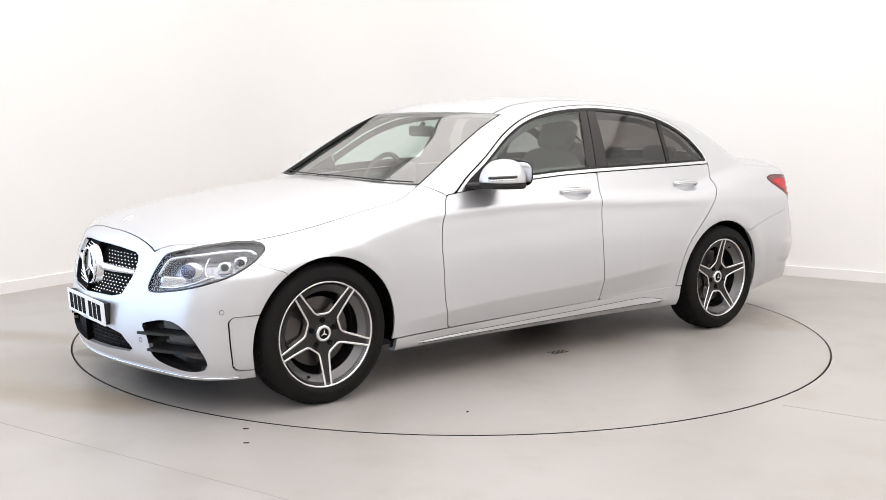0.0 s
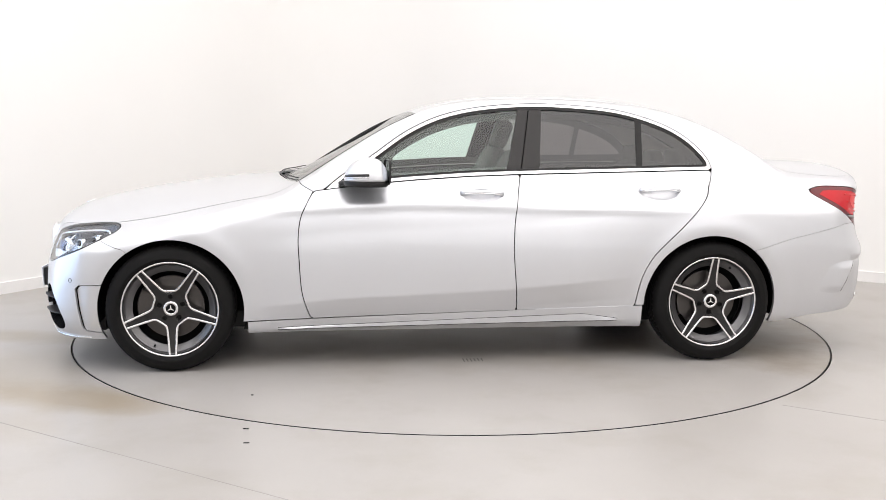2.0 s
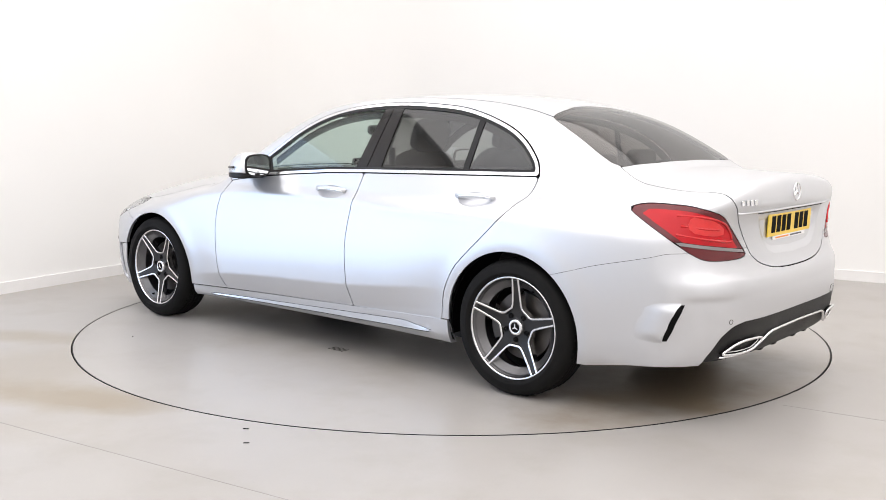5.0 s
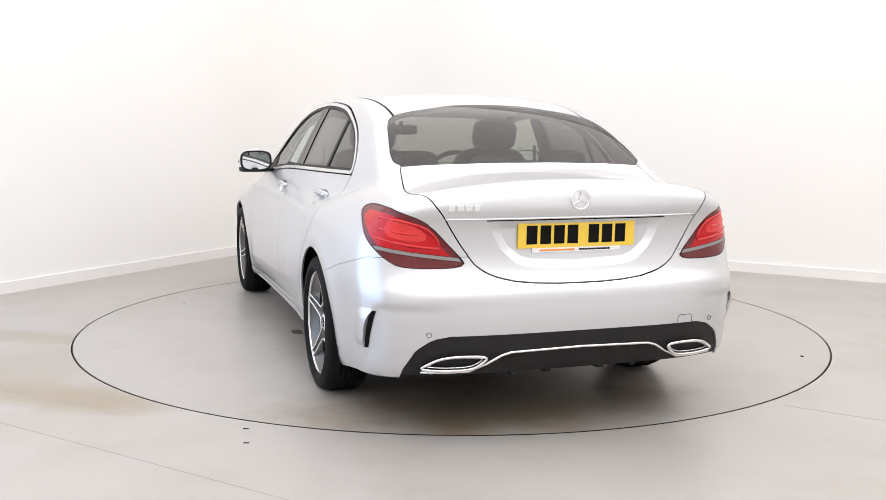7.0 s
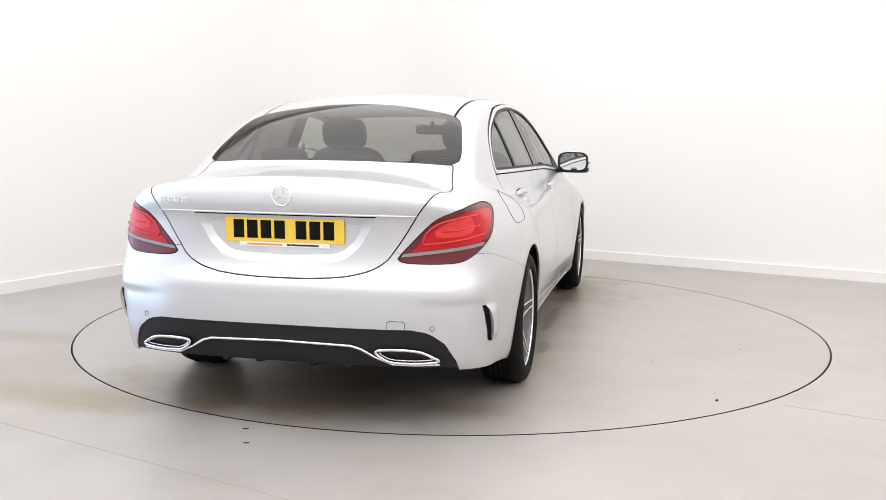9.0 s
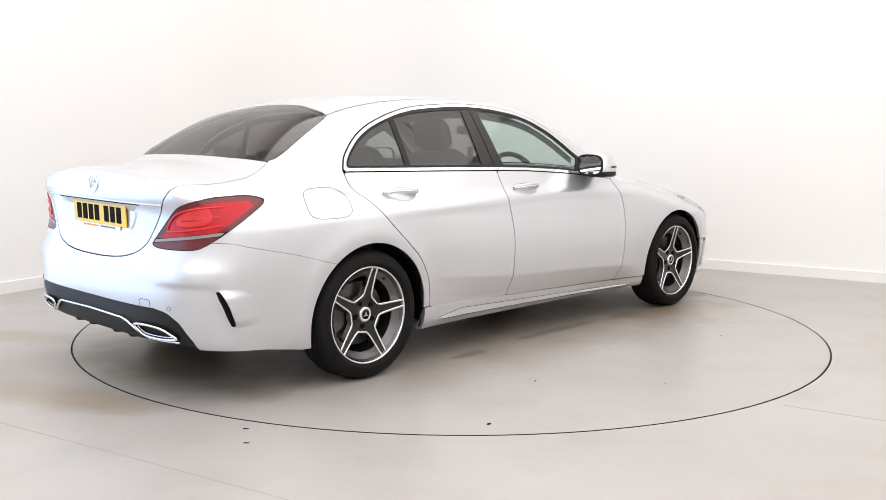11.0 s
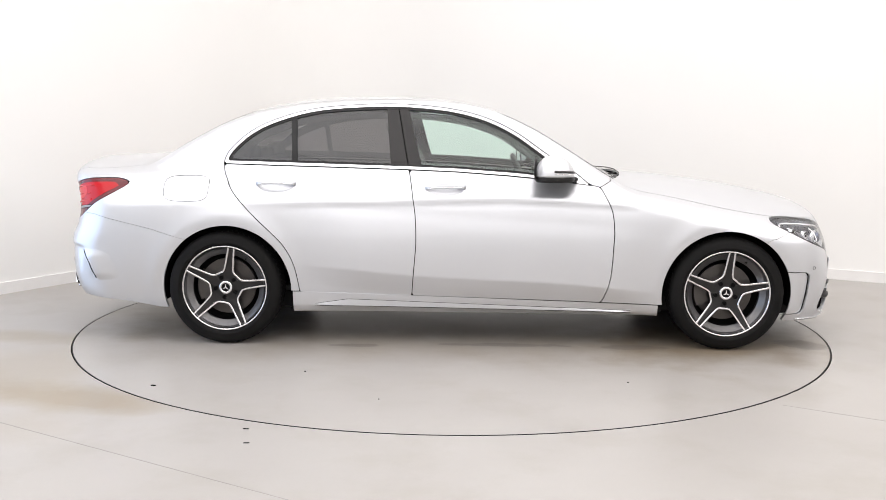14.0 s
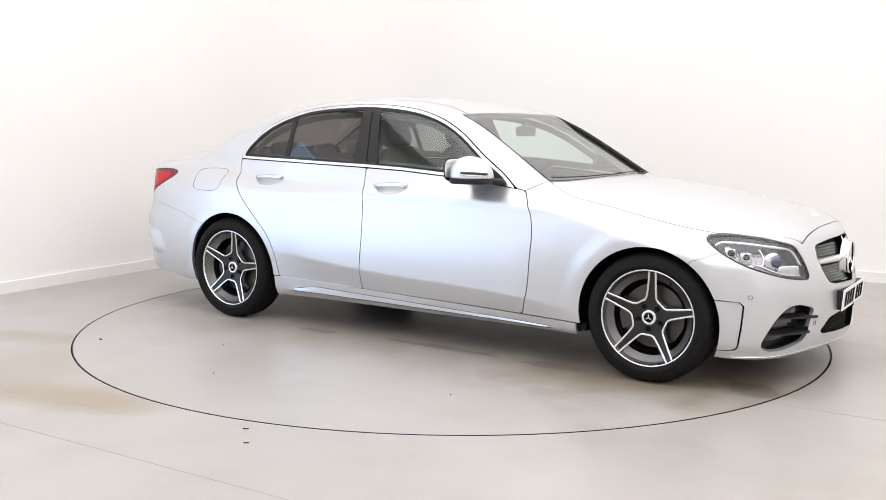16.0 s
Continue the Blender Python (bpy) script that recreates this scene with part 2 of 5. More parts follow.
# ---- the room ----
def room():
    r = 1.1                                     # rounded corner between the walls
    th = 0.15
    def at(u, v, z):
        p = CORNER - U * u + V * v
        return (p.x, p.y, z)
    def strip(name, line, z0, z1, depth, mat):
        n = len(line)
        vs = []
        for i, (u, v) in enumerate(line):
            a, b = line[max(0, i - 1)], line[min(n - 1, i + 1)]
            d = Vector((b[0] - a[0], b[1] - a[1])).normalized()
            o = Vector((-d.y, d.x)) * depth
            vs += [at(u, v, z0), at(u, v, z1), at(u + o.x, v + o.y, z1), at(u + o.x, v + o.y, z0)]
        fs = []
        for i in range(n - 1):
            a, b = 4 * i, 4 * i + 4
            fs += [(a + k, b + k, b + (k + 1) % 4, a + (k + 1) % 4) for k in range(4)]
        fs += [(0, 1, 2, 3), (4 * n - 1, 4 * n - 2, 4 * n - 3, 4 * n - 4)]
        return link(name, vs, fs, mat, smooth=False)
    arc = [(r - r * math.cos(a), r - r * math.sin(a)) for a in np.linspace(0, math.pi / 2, 25)]
    arc = [(0.0, ROOM_V), (0.0, r + 0.03)] + arc + [(r + 0.03, 0.0), (ROOM_U, 0.0)]
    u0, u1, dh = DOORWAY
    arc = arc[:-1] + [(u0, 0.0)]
    for name, z0, z1, d, mat, lab, cat in (("wall_north", 0.0, ROOM_H, -th, WALL, "plain white painted studio wall with a rounded corner", "wall"), ("baseboard", 0.0, 0.085, 0.016, SKIRT, "low white skirting board along the wall foot", "skirting board")):
        w = strip(name, arc, z0, z1, d, mat)
        w.data.polygons.foreach_set("use_smooth", [True] * len(w.data.polygons))
        w.data.set_sharp_from_angle(angle=radians(30))
        tagged(w, lab, cat, kind="structure")
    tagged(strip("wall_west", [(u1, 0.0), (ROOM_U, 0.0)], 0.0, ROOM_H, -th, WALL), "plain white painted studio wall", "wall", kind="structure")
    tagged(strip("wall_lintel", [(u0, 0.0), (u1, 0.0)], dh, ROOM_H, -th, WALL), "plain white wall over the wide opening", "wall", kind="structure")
    for name, line in (("wall_back", [(ROOM_U, 0.0), (ROOM_U, ROOM_V)]), ("wall_far", [(ROOM_U, ROOM_V), (0.0, ROOM_V)])):
        tagged(strip(name, line, 0.0, ROOM_H, -th, WALL), "plain white painted studio wall", "wall", kind="structure")
    # floor with a round opening for the turntable
    n = 128
    cs = [at(-0.2, -0.2, 0), at(ROOM_U + 0.2, -0.2, 0), at(ROOM_U + 0.2, ROOM_V + 0.2, 0), at(-0.2, ROOM_V + 0.2, 0)]
    bm = bmesh.new()
    ring, outr = [], []
    for i in range(n):
        a = 2 * math.pi * i / n
        d = Vector((math.cos(a), math.sin(a)))
        best = None
        for k in range(4):
            p, q = Vector(cs[k][:2]), Vector(cs[(k + 1) % 4][:2])
            e = q - p
            den = d.x * e.y - d.y * e.x
            if abs(den) < 1e-9:
                continue
            s = (p.x * e.y - p.y * e.x) / den
            t = (p.x * d.y - p.y * d.x) / den
            if s > 0 and -1e-6 <= t <= 1 + 1e-6 and (best is None or s < best):
                best = s
        ring.append(bm.verts.new((d.x * (RING + 0.007), d.y * (RING + 0.007), 0)))
        outr.append(bm.verts.new((d.x * best, d.y * best, 0)))
    low = [bm.verts.new((v.co.x, v.co.y, -0.15)) for v in ring]
    for i in range(n):
        j = (i + 1) % n
        bm.faces.new((ring[i], outr[i], outr[j], ring[j]))
        bm.faces.new((ring[j], low[j], low[i], ring[i]))
    bm.faces.new(low)
    tagged(part("floor", bm, FLOOR, None), "grey painted screed floor with brown water stains", "floor", kind="structure")
    vs, fs = prism([(-0.2, -0.2), (ROOM_U + 0.2, -0.2), (ROOM_U + 0.2, ROOM_V + 0.2), (-0.2, ROOM_V + 0.2)], ROOM_H, ROOM_H + 0.15, lambda u, v, h: at(u, v, h))
    tagged(link("ceiling", vs, fs, CEIL, smooth=False), "plain white studio ceiling", "ceiling", kind="structure")


room()


def turntable():
    prof = [(0.0, 0.0), (RING - 0.05, 0.0), (RING - 0.003, 0.0), (RING, -0.003), (RING, -0.06), (0.0, -0.06)]
    vs, fs = lathe(prof, 160, axis="z")
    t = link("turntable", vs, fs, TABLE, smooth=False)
    tagged(t, "round grey screed turntable flush with the floor", "turntable")
    vs, fs = lathe([(RING - 0.004, 0.0008), (RING + 0.0005, 0.0008), (RING + 0.0005, -0.05), (RING - 0.004, -0.05)], 160, axis="z")
    link("edge_band", vs, fs, BLACK, t, smooth=False, label="thin dark steel edge round the disc")
    # slotted drain set in the disc
    a, b = CAR_OFF
    bm = bmesh.new()
    for i in range(6):
        box_bm((0.005, 0.060, 0.002), (a - 0.141 - 0.05 + i * 0.02, b + 0.761, 0.0012), bm=bm)
    part("drain_slots", bm, IRON, t, label="small dark slotted drain")
    return t


TABLE_OB = turntable()


# ---- the car: one shell, from which the panels are cut ----
def table(xs, ys):
    xs, ys = np.array(xs, float), np.array(ys, float)
    fine = np.linspace(xs[0], xs[-1], 600)
    # smooth cubic through the points
    m = np.gradient(ys, xs)
    i = np.clip(np.searchsorted(xs, fine) - 1, 0, len(xs) - 2)
    h = xs[i + 1] - xs[i]
    t = (fine - xs[i]) / h
    val = (2 * t**3 - 3 * t**2 + 1) * ys[i] + (t**3 - 2 * t**2 + t) * h * m[i] + (-2 * t**3 + 3 * t**2) * ys[i + 1] + (t**3 - t**2) * h * m[i + 1]
    return lambda x: np.interp(x, fine, val)


PLAN = table([-2.5, -2.3, -2.1, -1.9, -1.6, -1.4, -1.0, -0.4, 0.3, 0.9, 1.4, 1.65, 1.85, 2.0, 2.25],
             [0.800, 0.835, 0.858, 0.878, 0.898, 0.902, 0.894, 0.888, 0.888, 0.893, 0.902, 0.896, 0.876, 0.850, 0.80])
SECT = table([0.10, 0.16, 0.22, 0.30, 0.40, 0.52, 0.66, 0.76, 0.83, 0.90, 0.96, 1.02, 1.10, 1.2],
             [-0.11, -0.07, -0.04, -0.022, -0.010, 0.0, 0.0, -0.008, -0.020, -0.042, -0.070, -0.108, -0.17, -0.26])
CREASE = table([-1.6, -1.0, -0.33, 0.75, 1.1, 1.6], [0.50, 0.463, 0.408, 0.352, 0.31, 0.25])
NOSE = table([0.08, 0.16, 0.22, 0.30, 0.40, 0.50, 0.60, 0.68, 0.74, 0.80, 0.95], [2.05, 2.155, 2.19, 2.202, 2.20, 2.19, 2.165, 2.13, 2.095, 2.02, 1.8])
TAIL = table([0.10, 0.18, 0.26, 0.34, 0.44, 0.54, 0.61, 0.65, 0.72, 0.80, 0.87, 0.92, 0.98, 1.03, 1.12], [2.18, 2.27, 2.368, 2.414, 2.427, 2.425, 2.415, 2.395, 2.375, 2.368, 2.372, 2.387, 2.381, 2.368, 2.32])
DECK = table([-2.5, -2.38, -2.3, -2.15, -1.95, -1.8, -1.5, 0.6, 0.85, 1.1, 1.4, 1.7, 1.9, 2.02, 2.1, 2.25],
             [1.036, 1.040, 1.043, 1.049, 1.061, 1.07, 1.03, 0.955, 0.965, 0.953, 0.920, 0.872, 0.828, 0.792, 0.762, 0.70])
DECKDROP = table([-2.5, -1.9, -1.4, 0.6, 1.0, 1.5, 1.8, 2.1, 2.3], [0.085, 0.10, 0.10, 0.06, 0.10, 0.145, 0.15, 0.13, 0.12])
ROOF = table([-2.1, -1.95, -1.82, -1.7, -1.6, -1.45, -1.3, -1.1, -0.85, -0.6, -0.35, -0.1, 0.1, 0.3, 0.5, 0.75, 0.98, 1.15],
             [0.93, 1.02, 1.098, 1.172, 1.228, 1.300, 1.350, 1.390, 1.416, 1.424, 1.419, 1.393, 1.346, 1.262, 1.155, 1.025, 0.92, 0.84])
ROOFDROP = table([-2.0, -1.5, -0.4, 0.1, 0.45, 0.8, 1.1], [0.035, 0.045, 0.038, 0.014, 0.016, 0.040, 0.06])
GLASSW = table([-2.2, -1.8, -1.4, -1.0, -0.4, 0.3, 0.7, 1.1], [0.655, 0.70, 0.735, 0.772, 0.790, 0.790, 0.785, 0.76])


def smax(a, b, k):
    h = np.clip(0.5 + 0.5 * (a - b) / k, 0, 1)
    return b + (a - b) * h + k * h * (1 - h)


def smin(a, b, k):
    return -smax(-a, -b, k)


def tuck(x, z):
    """How far the doors' foot turns in below the lower crease."""
    return 0.15 * np.clip(CREASE(x) - z, 0, 0.11) * along_doors(x)


def along_doors(x):
    return np.clip((1.02 - x) / 0.30, 0, 1) * np.clip((x + 1.05) / 0.40, 0, 1)


def swell(x, z):
    """The doors lean out towards the lower crease."""
    return along_doors(x) * 0.024 * np.clip(1 - np.abs(z - CREASE(x)) / np.where(z > CREASE(x), 0.34, 0.18), 0, 1)


def body_f(P):
    """Below zero inside the car's skin."""
    x, y, z = P[..., 0], np.abs(P[..., 1]), P[..., 2]
    w = PLAN(x) + SECT(z)
    w = w - tuck(x, z) + swell(x, z)
    line_z = np.interp(x, [-2.0, -1.25, 0.2, 1.1, 1.6], [0.79, 0.812, 0.848, 0.816, 0.77])
    w = w - 0.20 * np.clip(z - line_z, 0, 0.2)
    # soft hollow below the shoulder line
    d = line_z - z
    w = w - 0.006 * np.clip(d / 0.030, 0, 1) * np.clip(1 - (d - 0.030) / 0.17, 0, 1) * np.clip((1.10 - x) / 0.3, 0, 1) * np.clip((x + 1.30) / 0.3, 0, 1)
    # flared wheel arches
    for cx in (1.42, -1.42):
        r = np.hypot(x - cx, z - 0.325)
        w = w + 0.007 * np.exp(-((r - 0.40) / 0.05) ** 2)
    side = y - w
    nose = x - (NOSE(z) - 0.30 * y**1.7)
    tail = -x - (TAIL(z) - 0.30 * y**4)
    # hollow of the rear bumper's corners
    c = (y + x) / math.sqrt(2)
    ss = lambda q: np.clip(q, 0, 1) ** 2 * (3 - 2 * np.clip(q, 0, 1))
    hollow = 0.012 * ss((0.565 - z) / 0.034) * ss((z - 0.25) / 0.12) * ss((-0.925 - 0.40 * (z - 0.34) - c) / 0.034) * ss((c + 1.34) / 0.20) * (x < -1.8)
    tail, side = tail + hollow, side + hollow
    deck = z - (DECK(x) - DECKDROP(x) * (y / 0.78) ** 2.4)
    lower = smax(smax(smax(side, nose, 0.14), tail, 0.13), deck, 0.05)
    gside = y - (GLASSW(x) - 0.40 * (z - 1.0) - 0.18 * np.clip(z - 1.0, 0, 1) ** 2)
    groof = (z - (ROOF(x) - ROOFDROP(x) * (y / 0.6) ** 2.3)) * 0.93
    groof = groof + 2.0 * np.clip(x - 1.08, 0, 9) + 2.0 * np.clip(-2.02 - x, 0, 9)
    upper = np.maximum(smax(gside * 0.92, groof, 0.055), 0.86 - z)
    return smin(lower, upper, 0.028)


def body_normal(P):
    e = 0.002
    g = np.stack([body_f(P + d) - body_f(P - d) for d in np.eye(3) * e], -1)
    return g / np.maximum(np.linalg.norm(g, axis=-1, keepdims=True), 1e-9)


def shell():
    """Half of the skin (left, y >= 0) as a capsule of rays met with it."""
    fx, rx, z0 = 1.22, -1.45, 0.62
    n1, n2, n3 = 64, 140, 60
    cols = [(fx, a) for a in np.linspace(0, math.pi / 2, n1, endpoint=False)]
    cols += [(x, math.pi / 2) for x in np.linspace(fx, rx, n2, endpoint=False)]
    cols += [(rx, a) for a in np.linspace(math.pi / 2, math.pi, n3 + 1)]
    low = np.linspace(0.145, z0, 52)[:-1]
    path = []                                   # directions of the fan
    for s in np.linspace(0, 1, 100):
        d = s * 1.72
        path.append((0.88, d) if d < 0.80 else ((0.88 * (1 - (d - 0.80) / 0.92), 0.80)))
    O, D = [], []
    for x, a in cols:
        for z in low:
            O.append((x, 0, z)); D.append((math.cos(a), math.sin(a), 0))
        for c, s in path:
            n = math.hypot(c, s)
            O.append((x, 0, z0)); D.append((math.cos(a) * c / n, math.sin(a) * c / n, s / n))
    O, D = np.array(O), np.array(D)
    lo, hi = np.full(len(O), 0.02), np.full(len(O), 1.9)
    # march outwards to the first way out, then halve
    step = np.full(len(O), 0.02)
    for s in np.linspace(0.05, 1.7, 120):
        f = body_f(O + D * s)
        step = np.where(f < 0, s, step)
    lo, hi = step, step + 0.03
    for _ in range(26):
        m = (lo + hi) / 2
        f = body_f(O + D * m[:, None])
        lo, hi = np.where(f < 0, m, lo), np.where(f < 0, hi, m)
    P = O + D * lo[:, None]
    k = len(low) + len(path)
    F = []
    for i in range(len(cols) - 1):
        for j in range(k - 1):
            a, b, c, d = i * k + j, (i + 1) * k + j, (i + 1) * k + j + 1, i * k + j + 1
            F.append((a, b, c, d))
    return P, body_normal(P), F


SHELL = shell()


def clip(sheet, fn, keep=-1, gap=0.0):
    """The part of a sheet where fn < -gap (keep = -1) or fn > gap (keep = 1), cut clean along the line."""
    P, N, F = sheet
    if not len(F):
        return sheet
    s = fn(P) * (1 if keep < 0 else -1) + gap
    ins = s <= 0
    P2, N2, F2 = list(P), list(N), []
    made = {}
    for f in F:
        c = [ins[i] for i in f]
        if all(c):
            F2.append(f)
            continue
        if not any(c):
            continue
        out = []
        n = len(f)
        for q in range(n):
            a, b = f[q], f[(q + 1) % n]
            if ins[a]:
                out.append(a)
            if ins[a] != ins[b]:
                key = (a, b) if a < b else (b, a)
                if key not in made:
                    i, j = key
                    t = s[i] / (s[i] - s[j])
                    made[key] = len(P2)
                    P2.append(P[i] + (P[j] - P[i]) * t)
                    N2.append(N[i] + (N[j] - N[i]) * t)
                out.append(made[key])
        if len(out) > 2:
            F2.append(tuple(out))
    used = sorted({i for f in F2 for i in f})
    idx = {v: i for i, v in enumerate(used)}
    if not used:
        return np.zeros((0, 3)), np.zeros((0, 3)), []
    return np.array([P2[i] for i in used]), np.array([N2[i] for i in used]), [tuple(idx[i] for i in f) for f in F2]


def poly(pts, axes, smooth=0, sharp=False):
    """Signed distance to a closed outline in two coordinates; axes(P) gives them."""
    q = spline(pts, smooth, closed=True) if smooth else np.array(pts, float)

    def fn(P):
        u = axes(P)
        a, b = q, np.roll(q, -1, 0)
        best = np.full(len(u), 1e9)
        inside = np.zeros(len(u), bool)
        for (ax, ay), (bx, by) in zip(a, b):
            ex, ey = bx - ax, by - ay
            wx, wy = u[:, 0] - ax, u[:, 1] - ay
            t = np.clip((wx * ex + wy * ey) / (ex * ex + ey * ey + 1e-12), 0, 1)
            best = np.minimum(best, (wx - ex * t) ** 2 + (wy - ey * t) ** 2)
            cross = (ay > u[:, 1]) != (by > u[:, 1])
            if by != ay:
                inside ^= cross & (u[:, 0] < ex * (u[:, 1] - ay) / (by - ay) + ax)
        d = np.sqrt(best)
        return np.where(inside, -d, d)
    return fn


XZ = lambda P: P[:, [0, 2]]
YZ = lambda P: np.stack([np.abs(P[:, 1]), P[:, 2]], 1)
XY = lambda P: np.stack([P[:, 0], np.abs(P[:, 1])], 1)
FZ = lambda P: np.stack([(np.abs(P[:, 1]) - P[:, 0]) / math.sqrt(2), P[:, 2]], 1)   # across the front corner
RZ = lambda P: np.stack([(np.abs(P[:, 1]) + P[:, 0]) / math.sqrt(2), P[:, 2]], 1)   # across the rear corner
above = lambda z: (lambda P: z - P[:, 2])
ahead = lambda x: (lambda P: x - P[:, 0])
wide = lambda y: (lambda P: y - np.abs(P[:, 1]))


def cut(sheet, *steps):
    for fn, keep, gap in steps:
        sheet = clip(sheet, fn, keep, gap)
    return sheet


def finish(sheet, flange=0.010, lift=0.0, both=False):
    """Vertices and faces of a panel with edges turned in by flange; both: with its mirror image in one mesh."""
    P, N, F = sheet
    N = N / np.maximum(np.linalg.norm(N, axis=1, keepdims=True), 1e-9)
    P = P + N * lift
    vs, fs = [tuple(p) for p in P], [tuple(f) for f in F]
    if flange:
        edges = {}
        for f in F:
            for a, b in zip(f, f[1:] + f[:1]):
                edges[(a, b)] = edges.get((a, b), 0) + 1
        rim = [(a, b) for (a, b) in edges if (b, a) not in edges and not (both and P[a][1] < 1e-4 and P[b][1] < 1e-4)]
        low = {}
        for a, b in rim:
            for i in (a, b):
                if i not in low:
                    low[i] = (len(vs), len(vs) + 1)
                    vs.append(tuple(P[i]))
                    vs.append(tuple(P[i] - N[i] * flange))
            fs.append((low[a][0], low[a][1], low[b][1], low[b][0]))
    if both:
        n = len(vs)
        cen = {i for i in range(len(P)) if P[i][1] < 1e-5}
        m = {i: (i if i in cen else n + i) for i in range(n)}
        vs = vs + [(x, -y, z) for x, y, z in vs]
        fs = fs + [tuple(m[i] for i in reversed(f)) for f in fs]
    return vs, fs


def tidy(vs, fs):
    used = sorted({i for f in fs for i in f})
    idx = {v: i for i, v in enumerate(used)}
    return [vs[i] for i in used], [tuple(idx[i] for i in f) for f in fs]


def biggest(sheet):
    """The largest joined piece of a sheet."""
    P, N, F = sheet
    up = list(range(len(P)))

    def root(i):
        while up[i] != i:
            up[i] = up[up[i]]
            i = up[i]
        return i
    for f in F:
        for q in f[1:]:
            up[root(q)] = root(f[0])
    count = {}
    for f in F:
        count[root(f[0])] = count.get(root(f[0]), 0) + 1
    top = max(count, key=count.get)
    return P, N, [f for f in F if root(f[0]) == top]


def mirrored(vs, fs):
    return [(x, -y, z) for x, y, z in vs], [tuple(reversed(f)) for f in fs]


def pair(name, mesh, mat, parents, label="", smooth=True):
    """The left and the right copy of a part; parents: one, or (left, right)."""
    pl, pr = parents if isinstance(parents, tuple) else (parents, parents)
    vs, fs = tidy(*mesh)
    a = link(name, vs, fs, mat, pl, smooth, label)
    b = link(name, *mirrored(vs, fs), mat, pr, smooth, label)
    return a, b


def skin_y(x, z):
    """How wide the skin stands at x and z."""
    lo, hi = 0.0, 1.1
    for _ in range(30):
        m = (lo + hi) / 2
        if body_f(np.array([[x, m, z]]))[0] < 0:
            lo = m
        else:
            hi = m
    return lo


def skin_x(y, z, sign):
    lo, hi = 0.5, 2.6
    for _ in range(30):
        m = (lo + hi) / 2
        if body_f(np.array([[m * sign, y, z]]))[0] < 0:
            lo = m
        else:
            hi = m
    return lo * sign


def skin_z(x, y):
    lo, hi = 0.4, 1.6
    for _ in range(30):
        m = (lo + hi) / 2
        if body_f(np.array([[x, y, m]]))[0] < 0:
            lo = m
        else:
            hi = m
    return lo


CAR = new("car")
tagged(CAR, "silver metallic four-door saloon car on the turntable", "car")
G = 0.0024                                      # half a panel gap

# outlines in side view (x, z)
SHUT_F = spline([(0.700, 0.915), (0.735, 0.85), (0.766, 0.777), (0.778, 0.68), (0.775, 0.591), (0.763, 0.415), (0.735, 0.31), (0.716, 0.262)], 5)
SHUT_B = spline([(-0.458, 1.40), (-0.378, 1.001), (-0.350, 0.83), (-0.337, 0.737), (-0.332, 0.62), (-0.336, 0.532), (-0.357, 0.28)], 5)
SHUT_R = spline([(-1.447, 1.026), (-1.430, 0.955), (-1.375, 0.875), (-1.259, 0.749), (-1.150, 0.645), (-1.076, 0.565), (-1.020, 0.454), (-0.990, 0.30)], 5)
BELT = [(0.700, 0.912), (0.45, 0.945), (0.2, 0.968), (-0.1, 0.988), (-0.377, 0.998), (-0.9, 1.010), (-1.447, 1.020)]
SILL = [(0.716, 0.258), (-0.35, 0.288), (-0.990, 0.305)]
belt_z = lambda x: np.interp(-x, [-0.7, -0.45, -0.2, 0.1, 0.377, 0.9, 1.447], [0.912, 0.945, 0.968, 0.988, 0.998, 1.010, 1.020])
below_belt = [p for p in SHUT_B if p[1] < 0.985]
DOOR_F = poly([tuple(p) for p in SHUT_F] + [(-0.357, 0.288)] + [tuple(p) for p in below_belt[::-1]] + [(-0.377, 0.998), (-0.1, 0.988), (0.2, 0.968), (0.45, 0.945)], XZ)
DOOR_R = poly([(-0.377, 0.998)] + [tuple(p) for p in below_belt] + [(-0.357, 0.288)] + [tuple(p) for p in SHUT_R[::-1]] + [(-1.447, 1.020), (-0.9, 1.010)], XZ)
WIN_OUT = [(0.640, 0.925), (0.548, 0.998), (0.402, 1.091), (0.224, 1.214), (0.044, 1.297), (-0.168, 1.346), (-0.442, 1.368), (-0.687, 1.362), (-0.934, 1.338), (-1.15, 1.279), (-1.303, 1.204), (-1.415, 1.100), (-1.447, 1.026)]
WIN_TOP = spline(WIN_OUT, 5)
win_poly = poly([tuple(p) for p in WIN_TOP] + BELT[::-1], XZ)
WINDOWS = lambda P: np.maximum(win_poly(P), 0.50 - np.abs(P[:, 1]))      # all side glass with its bright frame
ARCH_F = lambda P: np.hypot((P[:, 0] - 1.415), (P[:, 2] - 0.315)) - 0.362
ARCH_R = lambda P: np.hypot((P[:, 0] + 1.405), (P[:, 2] - 0.315)) - 0.366
side_only = wide(0.45)

HEAD = poly([(-1.124, 0.536), (-1.108, 0.595), (-1.065, 0.670), (-1.035, 0.695), (-0.960, 0.715), (-0.889, 0.731), (-0.80, 0.742), (-0.729, 0.746), (-0.66, 0.741), (-0.628, 0.727), (-0.622, 0.703), (-0.655, 0.658), (-0.734, 0.613), (-0.883, 0.568), (-1.002, 0.543), (-1.08, 0.533)], FZ, 3)
TAILL = poly([(-0.829, 0.910), (-0.860, 0.928), (-0.907, 0.937), (-0.98, 0.936), (-1.056, 0.929), (-1.17, 0.896), (-1.215, 0.860), (-1.266, 0.797), (-1.323, 0.724), (-1.318, 0.708), (-1.229, 0.702), (-1.12, 0.706), (-1.06, 0.725), (-0.970, 0.782), (-0.883, 0.852)], RZ, 3)
